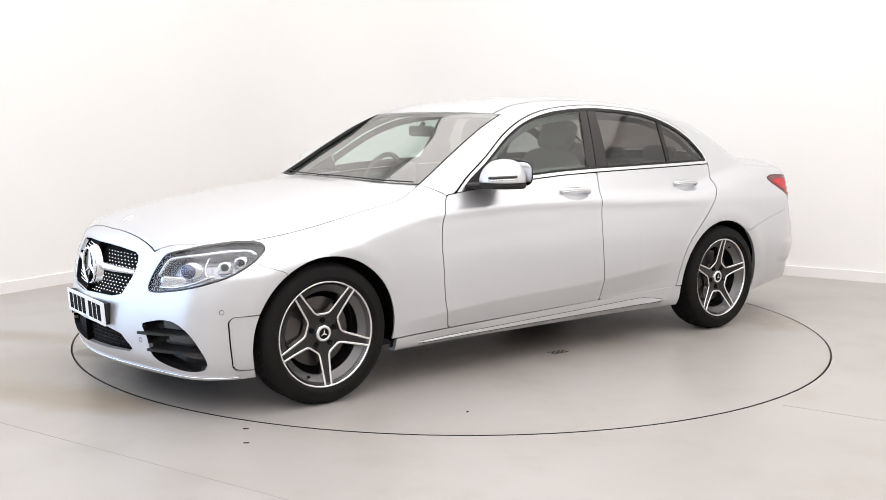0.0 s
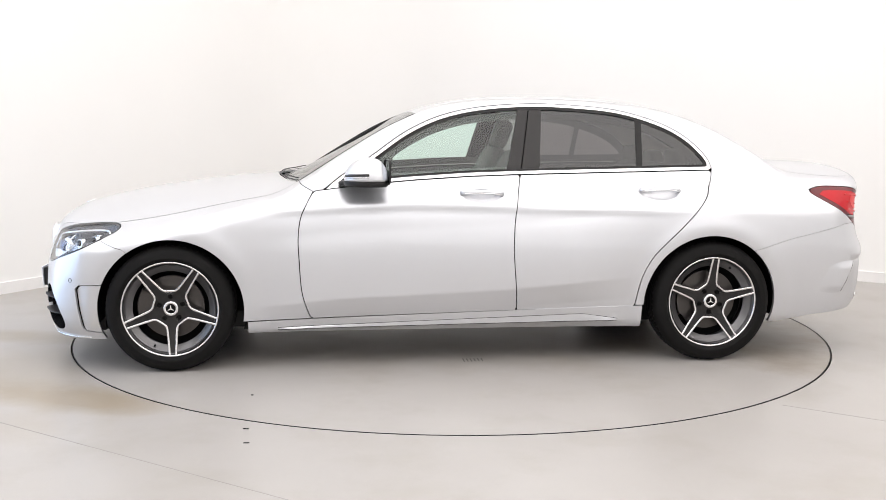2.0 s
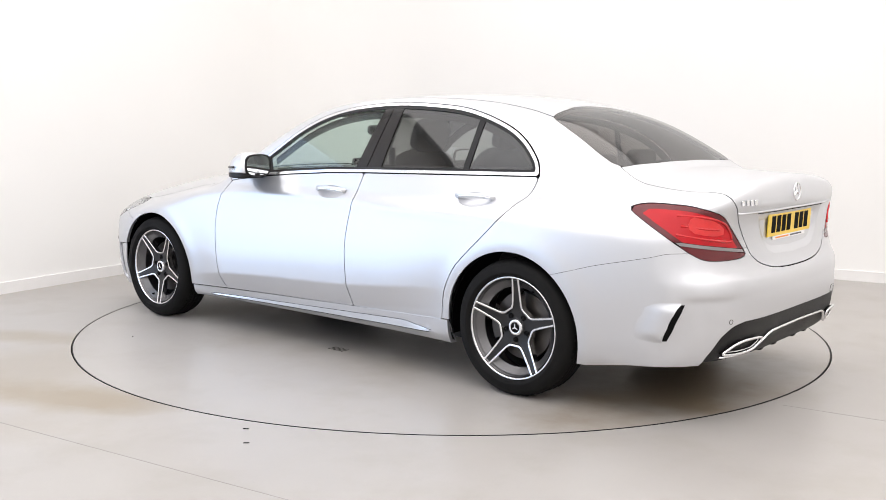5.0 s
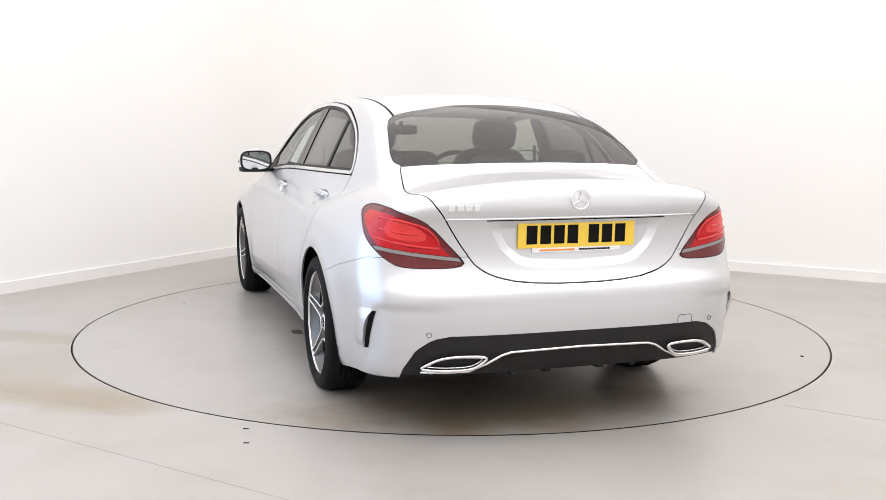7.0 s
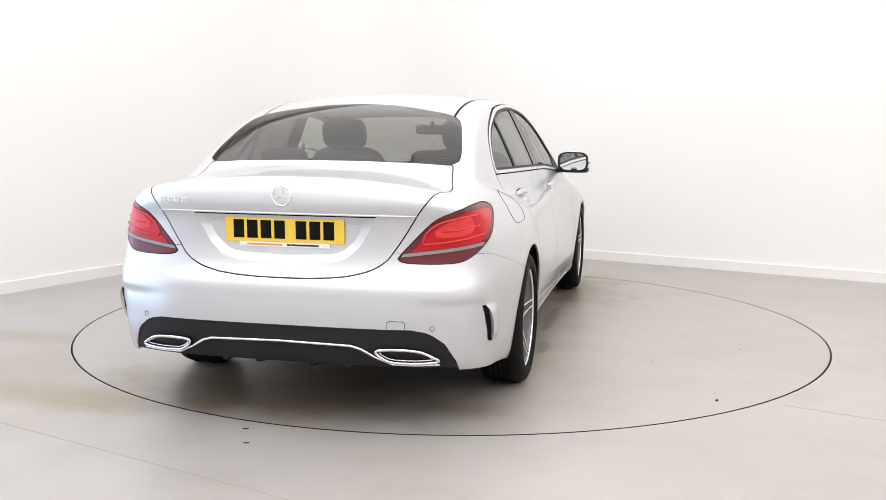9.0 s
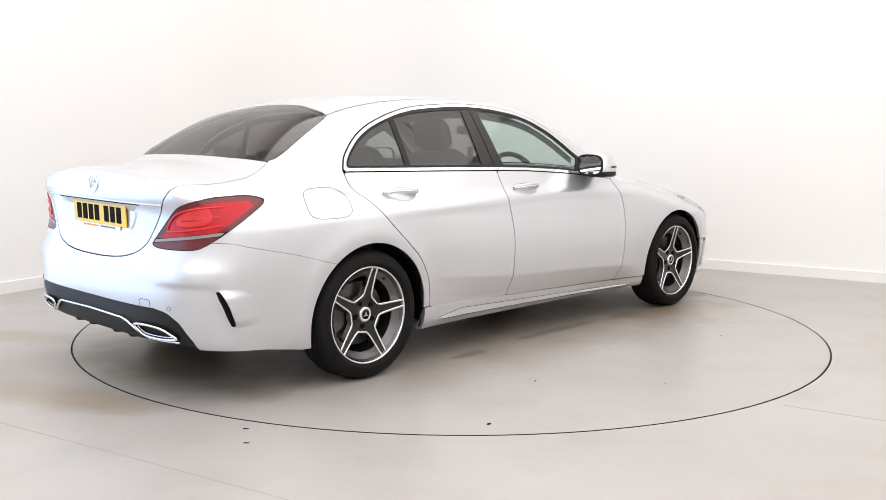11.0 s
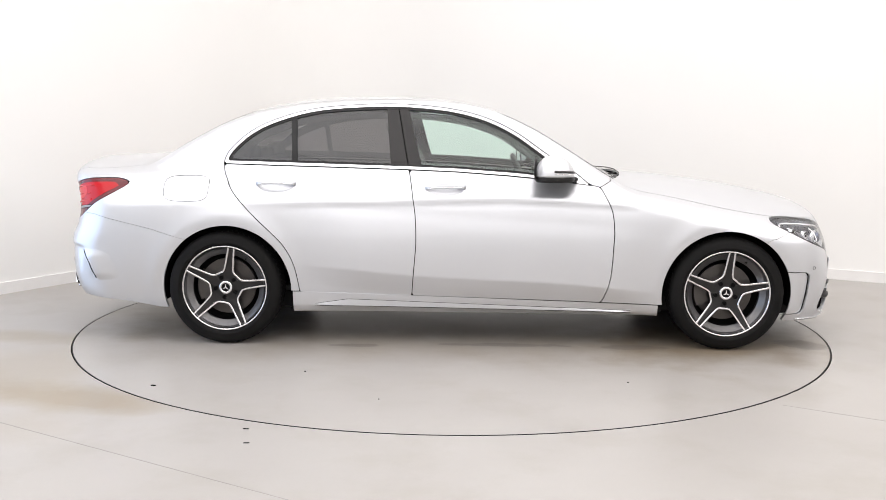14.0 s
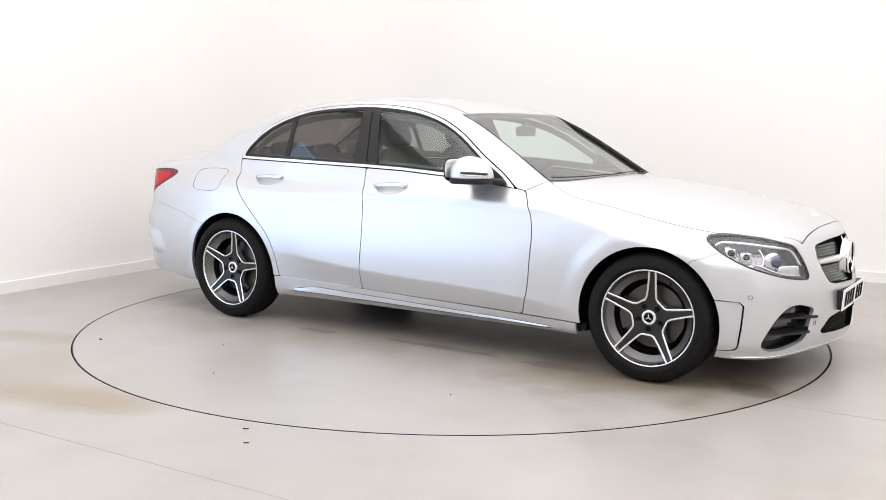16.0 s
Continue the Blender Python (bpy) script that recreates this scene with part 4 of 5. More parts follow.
# ---- windows, lamps, grille and trim of the car ----
def at_front(w, z, off=0.0):
    """Point of the skin across the front corner."""
    lo, hi = 0.5, 3.6
    k = w * math.sqrt(2)
    for _ in range(30):
        m = (lo + hi) / 2
        p = np.array([[(m - k) / 2, (m + k) / 2, z]])
        lo, hi = (m, hi) if body_f(p)[0] < 0 else (lo, m)
    p = np.array([(lo - k) / 2, (lo + k) / 2, z])
    return p + body_normal(p[None])[0] * off


def at_rear(w, z, off=0.0):
    lo, hi = 0.5, 3.8
    k = w * math.sqrt(2)
    for _ in range(30):
        m = (lo + hi) / 2
        p = np.array([[(k - m) / 2, (k + m) / 2, z]])
        lo, hi = (m, hi) if body_f(p)[0] < 0 else (lo, m)
    p = np.array([(k - lo) / 2, (k + lo) / 2, z])
    return p + body_normal(p[None])[0] * off


def on_side(x, z, off=0.0):
    p = np.array([x, skin_y(x, z), z])
    return p + body_normal(p[None])[0] * off


def on_end(y, z, sign, off=0.0):
    p = np.array([skin_x(abs(y), z, sign), y, z])
    return p + body_normal(p[None])[0] * off


def bowl(sheet, depth, both=False):
    """A tray behind a hole: sunk floor and walls."""
    P, N, F = sheet
    N = N / np.maximum(np.linalg.norm(N, axis=1, keepdims=True), 1e-9)
    floor_s = (P - N * depth, N, F)
    v, f = finish((P, N, F), depth)
    k = len(F)
    walls = f[k:]
    vs = [tuple(p) for p in floor_s[0]] + v
    o = len(P)
    fs = list(F) + [tuple(i + o for i in q) for q in walls]
    if both:
        n = len(vs)
        vs = vs + [(x, -y, z) for x, y, z in vs]
        fs = fs + [tuple(i + n for i in reversed(q)) for q in fs]
    return tidy(vs, fs)


def blob(c, size, e=0.5, n=20, m=12, rot=None):
    """Rounded block: a superellipsoid."""
    vs, fs = [], []
    sg = lambda a, p: math.copysign(abs(a) ** p, a)
    for j in range(m + 1):
        b = -math.pi / 2 + math.pi * j / m
        for i in range(n):
            a = 2 * math.pi * i / n
            p = Vector((size[0] / 2 * sg(math.cos(b), e) * sg(math.cos(a), e), size[1] / 2 * sg(math.cos(b), e) * sg(math.sin(a), e), size[2] / 2 * sg(math.sin(b), e)))
            if rot is not None:
                p = rot @ p
            vs.append(tuple(p + Vector(c)))
    for j in range(m):
        for i in range(n):
            k = (i + 1) % n
            fs.append((j * n + i, j * n + k, (j + 1) * n + k, (j + 1) * n + i))
    return vs, fs


# bright window surround
surround = cut(SHELL, (WINDOWS, -1, 0.003))
pair("window_surround", finish(clip(surround, lambda P: win_poly(P) + np.interp(P[:, 2] - belt_z(P[:, 0]), [0.0, 0.03, 0.06], [0.019, 0.017, 0.017]), 1, 0), 0.012, lift=0.004), SATIN, CAR, label="bright aluminium window surround")
panes = cut(surround, (win_poly, -1, 0.024))
line = lambda x0, z0, x1, z1: (lambda P: (P[:, 0] - x0) - (x1 - x0) * (P[:, 2] - z0) / (z1 - z0))   # below zero behind the line
F_FRONT, F_BACK = line(0.34, 0.96, 0.43, 1.09), line(-0.388, 1.342, -0.301, 1.006)
B_SPLIT = line(-0.446, 1.342, -0.379, 1.006)
R_FRONT, R_BACK = line(-0.516, 1.349, -0.480, 1.009), line(-1.036, 1.308, -1.014, 1.02)
Q_FRONT = line(-1.068, 1.293, -1.048, 1.02)
pair("door_glass", finish(cut(panes, (F_FRONT, -1, 0), (F_BACK, 1, 0)), 0.004, lift=-0.004), GREEN, (dl, dr), "pale green side glass")
pair("mirror_sail", finish(cut(panes, (F_FRONT, 1, 0)), 0.01), BLACK, (dl, dr), "black plastic corner panel")
pair("pillar_cover", finish(cut(panes, (F_BACK, -1, 0), (B_SPLIT, 1, 0.003)), 0.01), PILLAR, (dl, dr), "gloss black pillar cover")
pair("pillar_cover", finish(cut(panes, (B_SPLIT, -1, 0.003), (R_FRONT, 1, 0)), 0.01), PILLAR, (rl, rr), "gloss black pillar cover")
pair("pillar_backing", finish(cut(panes, (F_BACK, -1, 0), (R_FRONT, 1, 0)), 0.0, lift=-0.02), DARK, CAR)
pair("door_glass", finish(cut(panes, (R_FRONT, -1, 0), (R_BACK, 1, 0)), 0.004, lift=-0.004), DARKTINT, (rl, rr), "dark tinted side glass")
pair("window_divider", finish(cut(panes, (R_BACK, -1, 0), (Q_FRONT, 1, 0)), 0.01), BLACK, (rl, rr))
pair("quarter_glass", finish(cut(panes, (Q_FRONT, -1, 0)), 0.004, lift=-0.004), DARKTINT, (rl, rr), "dark tinted quarter glass")
pair("window_seal", finish(clip(cut(surround, (win_poly, -1, 0.0165)), win_poly, 1, -0.031), 0.004, lift=0.001), BLACK, CAR)

pair("window_inner_frame", finish(clip(clip(cut(surround, (win_poly, -1, 0.012)), win_poly, 1, -0.058), lambda P: np.minimum(F_FRONT(P), 1), -1, 0), 0.0, lift=-0.045), TRIM, CAR, "dark inner door frame")

# screen surrounds
ws_band = clip(cut(SHELL, (WSCREEN, -1, 0.001)), lambda P: np.maximum(WSCREEN(P) + 0.008, np.abs(P[:, 1]) - np.interp(P[:, 0], [0.1, 0.16, 0.8, 1.0], [0.575, 0.590, 0.695, 0.72]) + 0.024), 1, 0)
link("windscreen_border", *tidy(*finish(sunk(ws_band, -0.003), 0.0, both=True)), BLACK, CAR, label="black printed glass border")
vs, fs = [], []
for x in np.linspace(0.165, 0.79, 26):
    y = np.interp(x, [0.1, 0.16, 0.8, 1.0], [0.575, 0.590, 0.695, 0.72]) - 0.002
    p = np.array([x, y, skin_z(x, y)])
    n = body_normal(p[None])[0]
    d = float(ws_deep(p[None])[0]) + 0.004
    for off, side in ((0.002, 0.0), (0.002, -0.005), (-d, -0.007), (-d, 0.0)):
        q = p + n * off
        vs.append((q[0], q[1] + side, q[2]))
for i in range(25):
    fs += [(4 * i + k, 4 * i + 4 + k, 4 * i + 4 + (k + 1) % 4, 4 * i + (k + 1) % 4) for k in range(4)]
pair("windscreen_seal", (vs, fs), BLACK, CAR, "black rubber seal along the windscreen")
cowl_band = cut(SHELL, (ahead(0.6), -1, 0), (WSCREEN, -1, 0.0), (lambda P: (0.905 - 0.25 * np.abs(P[:, 1]) ** 1.9) - 0.010 - P[:, 0], -1, 0))
link("scuttle_panel", *tidy(*finish(cowl_band, 0.0, lift=0.003, both=True)), BLACK, CAR, label="black plastic scuttle below the windscreen")
for y0, y1 in ((0.65, -0.05), (0.02, -0.65)):
    pts = []
    for k in range(9):
        y = y0 + (y1 - y0) * k / 8
        x = 0.905 - 0.25 * abs(y) ** 1.9 - 0.015 - 0.012 * k / 8
        pts.append((x, y, skin_z(x, abs(y)) + 0.008))
    link("wiper", *tube(pts, 0.0032, 6), BLACK, CAR)

# handles
for cup, hx, hz, par in ((CUP_F, -0.168, 0.890, (dl, dr)), (CUP_R, -1.133, 0.901, (rl, rr))):
    cp = cut(SHELL, (side_only, -1, 0), (cup, -1, 0))
    P, N, F = cp
    d = np.clip(-cup(P) / 0.034, 0, 1)
    cp = (P - N * (0.0115 * np.sqrt(1 - (1 - d) ** 2))[:, None], N, F)
    hc = pair("handle_cup", finish(cp, 0.0), PAINT, par)
    pts = []
    for k in range(13):
        t = k / 12
        x = hx + 0.112 - 0.224 * t
        pts.append(tuple(on_side(x, hz + 0.012 - 0.006 * t, 0.004 + 0.019 * math.sin(math.pi * t) ** 0.5)))
    vs, fs = tube(pts, 0.0125, 10, flat=0.62, upv=(0, 0, 1))
    hd = pair("door_handle", (vs, fs), PAINT, par, "silver bow door handle")
    pts = [tuple(on_side(hx + 0.10 - 0.20 * k / 10, hz + 0.004 - 0.006 * k / 10, 0.010 + 0.018 * math.sin(math.pi * (k + 0.5) / 11) ** 0.5)) for k in range(11)]
    pair("handle_strip", tube(pts, 0.0028, 6), CHROME, hd, "thin chrome strip")

# door mirrors
def mirror_mesh(z0, z1, top=1.090, low=0.962, foot=0.945):
    vs, fs = [], []
    n, m = 32, 14
    sg = lambda q, e: math.copysign(abs(q) ** e, q)
    for j in range(m + 1):
        z = z0 + (z1 - z0) * j / m
        u = (z - low) / (top - low) if z > low else (low - z) / (low - foot + 0.012)
        w = math.sqrt(max(0.0, 1 - min(0.995, abs(u)) ** (2.3 if z > low else 3)))
        for i in range(n):
            a = 2 * math.pi * i / n
            x = (0.130 if math.cos(a) > 0 else 0.088) * w ** 0.9 * sg(math.cos(a), 0.85)
            y = 0.098 * w ** 0.75 * sg(math.sin(a), 0.8)
            vs.append((0.415 + x - 0.13 * y, 0.926 + y, z))
    for j in range(m):
        for i in range(n):
            k = (i + 1) % n
            fs.append((j * n + i, j * n + k, (j + 1) * n + k, (j + 1) * n + i))
    fs += [tuple(range(n))[::-1], tuple(range(m * n, (m + 1) * n))]
    return vs, fs


ml, mr = pair("door_mirror", mirror_mesh(0.975, 1.0895), PAINT, (dl, dr), "silver door mirror housing")
pair("mirror_base", mirror_mesh(0.945, 0.973), BLACK, (ml, mr), "black lower mirror shell")
arm = blob((0.49, 0.835, 0.957), (0.17, 0.13, 0.036), 0.8)
pair("mirror_arm", arm, BLACK, (ml, mr))
pts = [(0.415 + 0.1315 * math.cos(a) ** 0.85 - 0.13 * 0.098 * math.sin(a) ** 0.8, 0.926 + 0.0995 * math.sin(a) ** 0.8, 0.998 + 0.008 * math.sin(a)) for a in np.linspace(0.15, 1.45, 12)]
pair("indicator", tube(pts, 0.0065, 8, flat=0.5), GLOSS, (ml, mr), "slim dark indicator strip")
pts = [(p[0] + 0.001, p[1] + 0.001, p[2] - 0.012) for p in pts]
pair("mirror_strip", tube(pts, 0.0022, 6), CHROME, (ml, mr))
vs, fs = [], []
ring = [(0.926 + 0.090 * math.copysign(abs(math.cos(a)) ** 0.6, math.cos(a)), 1.017 + 0.057 * math.copysign(abs(math.sin(a)) ** 0.6, math.sin(a))) for a in np.linspace(0, 2 * math.pi, 36, endpoint=False)]
frame_x = lambda y: 0.328 - 0.09 * (y - 0.926)
vs, fs = [], []
k = len(ring)
for y, z in ring:
    for g, dx in ((1.11, 0.007), (1.11, 0.000), (1.06, -0.004), (0.96, -0.001)):
        yy, zz = 0.926 + (y - 0.926) * g, 1.017 + (z - 1.017) * g
        vs.append((frame_x(yy) + dx, yy, zz))
for i in range(k):
    j = (i + 1) % k
    fs += [(4 * i + q, 4 * j + q, 4 * j + q + 1, 4 * i + q + 1) for q in range(3)]
pair("mirror_bezel", (vs, fs), BLACK, (ml, mr), "black mirror rim")
pair("mirror_glass", ([(frame_x(y), y, z) for y, z in ring], [tuple(range(len(ring)))]), MIRROR, (ml, mr), smooth=False)

# headlamps
lens = cut(SHELL, (ahead(1.5), -1, 0), (head_f, -1, 0.002))
hl, hr = pair("headlight", bowl(cut(SHELL, (ahead(1.5), -1, 0), (head_f, -1, 0.001)), 0.055), LAMPGREY, CAR, "clear headlight with dark grey housing")
pair("lens", finish(lens, 0.003), LENS, (hl, hr), "clear lens cover")
pair("lens_border", finish(clip(cut(SHELL, (ahead(1.5), -1, 0), (head_f, -1, 0.0005)), head_f, 1, -0.005), 0.01, lift=0.0005), GLOSS, (hl, hr))


def lamp_unit(w, z, sw, sz, deep, name, mat, depth=0.03, e=0.55):
    p = at_front(w, z, -deep)
    n = Vector((0.80, 0.60, 0.0))
    rot = Matrix.Rotation(math.atan2(n.y, n.x), 3, "Z")
    return pair(name, blob(p, (depth, sw, sz), e, rot=rot), mat, (hl, hr))


for w, z in ((-0.752, 0.672), (-0.697, 0.690)):
    lamp_unit(w, z, 0.066, 0.064, 0.040, "led_unit", REFL)
    lamp_unit(w, z - 0.004, 0.034, 0.030, 0.020, "led_lens", GLOSS, 0.018, 0.7)
    lamp_unit(w, z + 0.012, 0.038, 0.009, 0.018, "led_reflector", CHROME, 0.016, 0.5)
lamp_unit(-0.925, 0.640, 0.105, 0.090, 0.046, "projector", REFL, 0.04, 0.9)
lamp_unit(-0.93, 0.636, 0.066, 0.062, 0.022, "projector_lens", BLUEL, 0.03, 1.0)
lamp_unit(-1.015, 0.585, 0.13, 0.055, 0.040, "side_reflector", REFL, 0.03, 0.4)
brow = [tuple(at_front(w, z, -0.016)) for w, z in ((-1.085, 0.600), (-1.04, 0.668), (-0.98, 0.690), (-0.88, 0.708), (-0.78, 0.720), (-0.69, 0.722), (-0.65, 0.708))]
pair("daylight_strip", tube(spline(brow, 4), 0.0075, 8), SATIN, (hl, hr), "white light guide strip")
brow = [tuple(at_front(w, z, -0.018)) for w, z in ((-0.832, 0.700), (-0.838, 0.660), (-0.825, 0.622), (-0.79, 0.622))]
pair("daylight_strip", tube(spline(brow, 4), 0.0035, 8), SATIN, (hl, hr))
brow = [tuple(at_front(w, z, -0.020)) for w, z in ((-1.085, 0.556), (-1.0, 0.561), (-0.9, 0.585), (-0.8, 0.622))]
pair("lower_bezel", tube(spline(brow, 4), 0.006, 8), SATIN, (hl, hr))

# tail lamps
tl_sheet = cut(SHELL, (lambda P: P[:, 0] + 1.6, -1, 0), (tail_f, -1, 0.001))
tl, tr = pair("tail_light", bowl(tl_sheet, 0.03), DEEPRED, CAR, "red tail light with a clear lower strip")
inner_red = lambda P: TAILL(P) + 0.022
strip_lo = lambda P: P[:, 2] - np.interp((np.abs(P[:, 1]) + P[:, 0]) / math.sqrt(2), [-1.32, -1.0], [0.733, 0.776])
pair("red_lens", finish(clip(clip(tl_sheet, strip_lo, 1, 0.009), inner_red, -1, 0), 0.004, lift=0.0), RED, (tl, tr), "bright red lens")
pair("lens_rim", finish(clip(clip(tl_sheet, strip_lo, 1, 0.009), inner_red, 1, 0), 0.004, lift=-0.001), DEEPRED, (tl, tr))
pair("clear_strip", finish(clip(clip(clip(tl_sheet, strip_lo, -1, -0.0065), strip_lo, 1, -0.0065), lambda P: TAILL(P), -1, 0.004), 0.004, lift=0.001), CLEARBAR, (tl, tr), "clear reversing light strip")
pair("lower_lens", finish(clip(tl_sheet, strip_lo, -1, 0.009), 0.004, lift=-0.001), DEEPRED, (tl, tr), "dark red lower lens")
bowl_o = poly([(-1.045, 0.888), (-1.125, 0.876), (-1.185, 0.846), (-1.200, 0.815), (-1.15, 0.806), (-1.05, 0.822), (-1.03, 0.85)], RZ, 4)
pair("reflector_bowl", finish(cut(tl_sheet, (bowl_o, -1, 0)), 0.003, lift=0.0012), REDBOWL, (tl, tr), "lighter red reflector")
pts = [tuple(at_rear(w, z, 0.0005)) for w, z in ((-0.98, 0.815), (-1.10, 0.795), (-1.215, 0.780), (-1.240, 0.785), (-1.225, 0.825), (-1.185, 0.862), (-1.10, 0.885), (-0.99, 0.893))]
pair("light_guide", tube(spline(pts, 5), 0.0055, 8), REDGUIDE, (tl, tr))
pts = [tuple(at_rear(w, z, 0.0005)) for w, z in ((-1.0, 0.850), (-1.10, 0.838), (-1.17, 0.832))]
pair("light_guide", tube(spline(pts, 5), 0.0045, 8), REDGUIDE, (tl, tr))

# grille with studs, blade and emblem
gsheet = cut(SHELL, (ahead(1.7), -1, 0), (grille_f, -1, 0.0))
grille = link("grille", *bowl(gsheet, 0.035, both=True), DARK, CAR, label="black grille with bright studs")
edge = [(y, z) for y, z in ((0.0, 0.703), (0.20, 0.700), (0.34, 0.688), (0.376, 0.672), (0.391, 0.62), (0.375, 0.565), (0.326, 0.497), (0.25, 0.479), (0.0, 0.470))]
edge = edge + [(-y, z) for y, z in edge[-2:0:-1]]
link("grille_frame", *tube([tuple(on_end(y, z, 1, -0.004)) for y, z in edge], 0.004, 8, closed=True, upv=(1, 0, 0)), PAINT, grille)
vs, fs = [], []
for j in range(15):
    for i in range(-13, 14):
        y, z = i * 0.029 + (0.0145 if j % 2 else 0), 0.484 + j * 0.0150
        if GRILLE(np.array([[0, abs(y), z]]))[0] > -0.010 or abs(z - 0.597) < 0.022 or math.hypot(y, z - 0.592) < 0.10:
            continue
        v, f = blob(on_end(y, z, 1, -0.028), (0.010, 0.0105, 0.0075), 0.9, 8, 5)
        vs, fs = vs + v + [], fs + [tuple(k + len(vs) for k in q) for q in f]
tagged(link("grille_stud_field", vs, fs, CHROME, grille, label="rows of bright studs"), kind="stuff")
for s in (1, -1):
    out = [(0.08, 0.018), (0.20, 0.015), (0.30, 0.012), (0.378, 0.010)]
    vs, fs = [], []
    for y, h in out:
        p = on_end(y, 0.600, 1, -0.004 if y < 0.3 else -0.008)
        vs += [(p[0] - 0.02, s * y, 0.597 - h), (p[0] + 0.004, s * y, 0.597 - h * 0.8), (p[0] + 0.006, s * y, 0.597), (p[0] + 0.004, s * y, 0.597 + h * 0.8), (p[0] - 0.02, s * y, 0.597 + h)]
    for i in range(len(out) - 1):
        fs += [(5 * i + k, 5 * i + k + 1, 5 * i + k + 6, 5 * i + k + 5) for k in range(4)]
    link("grille_blade", vs, fs, SATIN, grille, label="silver crossbar")


def emblem(name, centre, radius, facing, parent, disc):
    """Plain ring with three tapered bars."""
    sx = facing
    place = lambda h, y, z: (centre[0] + sx * h, centre[1] + y, centre[2] + z)
    ringp = [place(0.004, radius * math.cos(a), radius * math.sin(a)) for a in np.linspace(0, 2 * math.pi, 40, endpoint=False)]
    e = link(name, *tube(ringp, radius * 0.085, 8, closed=True, upv=(1, 0, 0)), CHROME, parent, label="round chrome emblem")
    for k in range(3):
        a = math.pi / 2 + 2 * math.pi * k / 3
        c, q = math.cos(a), math.sin(a)
        o = [(-0.05, 0.0), (0.0, 0.15), (0.95, 0.025), (0.95, -0.025), (0.0, -0.15)]
        v = [place(0.0, radius * (u * c - w * q), radius * (u * q + w * c)) for u, w in o] + [place(0.008, 0, 0), place(0.006, radius * 0.95 * c, radius * 0.95 * q)]
        link("emblem_bar", v, [(1, 2, 6, 5), (3, 4, 5, 6), (2, 3, 6), (0, 1, 5), (4, 0, 5)], CHROME, e, smooth=False)
    if disc:
        link("emblem_disc", [place(-0.002, radius * math.cos(a), radius * math.sin(a)) for a in np.linspace(0, 2 * math.pi, 40, endpoint=False)], [tuple(range(40))], GLOSS, e, smooth=False)
        vs, fs = [], []
        for i in range(40):
            a = 2 * math.pi * i / 40
            vs += [place(0.003, radius * math.cos(a), radius * math.sin(a)), place(-0.03, radius * 1.2 * math.cos(a), radius * 1.2 * math.sin(a))]
        fs = [(2 * i, 2 * i + 1, (2 * i + 3) % 80, (2 * i + 2) % 80) for i in range(40)]
        link("emblem_collar", vs, fs, SATIN, e)
    return e


emblem("front_emblem", (skin_x(0, 0.592, 1) + 0.006, 0, 0.592), 0.082, 1, grille, True)
pts = []
for a in np.linspace(0, 2 * math.pi, 28, endpoint=False):
    x, y = 1.985 + 0.026 * math.cos(a), 0.026 * math.sin(a)
    pts.append((x, y, skin_z(x, abs(y)) + 0.001))
link("bonnet_badge", *tube(pts, 0.0022, 6, closed=True), CHROME, CAR, label="small round chrome badge on the bonnet")
emblem("rear_emblem", (skin_x(0, 0.968, -1) - 0.001, 0.0, 0.966), 0.040, -1, lid, False)

# lower grille, corner intakes with fins, corner vents, splitter
lsheet = cut(SHELL, (ahead(1.7), -1, 0), (low_f, -1, 0.0))
lowgrille = link("lower_grille", *bowl(lsheet, 0.05, both=True), DARK, CAR, label="black honeycomb lower grille")
vs, fs = [], []
for j in range(6):
    for i in range(-14, 15):
        y, z = i * 0.028 + (0.014 if j % 2 else 0), 0.246 + j * 0.018
        if LOWGR(np.array([[0, abs(y), z]]))[0] > -0.004:
            continue
        c = on_end(y, z, 1, -0.03)
        v, f = tube([(c[0], c[1] + 0.0125 * math.cos(a), c[2] + 0.009 * math.sin(a)) for a in np.linspace(0, 2 * math.pi, 6, endpoint=False)], 0.0022, 4, closed=True, upv=(1, 0, 0))
        fs += [tuple(k + len(vs) for k in q) for q in f]
        vs += [tuple(q) for q in v]
tagged(link("grille_mesh", vs, fs, BLACK, lowgrille), kind="stuff")
il, ir = pair("air_intake", bowl(cut(SHELL, (ahead(1.6), -1, 0), (intake_f, -1, 0.0)), 0.06), GLOSS, CAR, "black corner air intake with two fins")
for a, b, z0, z1 in ((-1.175, -0.885, 0.346, 0.368), (-1.118, -0.835, 0.279, 0.293)):
    pts = []
    vs, fs = [], []
    for k in range(9):
        t = k / 8
        w, z = a + (b - a) * t, z0 + (z1 - z0) * t
        o, i_ = at_front(w, z, 0.010 - 0.012 * t), at_front(w, z + 0.004, -0.055)
        th = 0.004 + 0.007 * math.sin(math.pi * min(1, t + 0.25))
        vs += [tuple(o + (0, 0, -th * 0.6)), tuple(o + (0, 0, th * 0.6)), tuple(i_ + (0, 0, th)), tuple(i_ + (0, 0, -th))]
    for k in range(8):
        fs += [(4 * k + q, 4 * k + 4 + q, 4 * k + 4 + (q + 1) % 4, 4 * k + (q + 1) % 4) for q in range(4)]
    fs += [(0, 1, 2, 3), (35, 34, 33, 32)]
    pair("intake_fin", (vs, fs), BLACK, (il, ir), smooth=False)
P, N, F = vent_patch
sink = 0.014 * np.clip((P[:, 0] - 1.80) / 0.06, 0, 1)
pair("corner_vent", finish((P - N * sink[:, None], N, F), 0.01), PAINT, front_bumper)
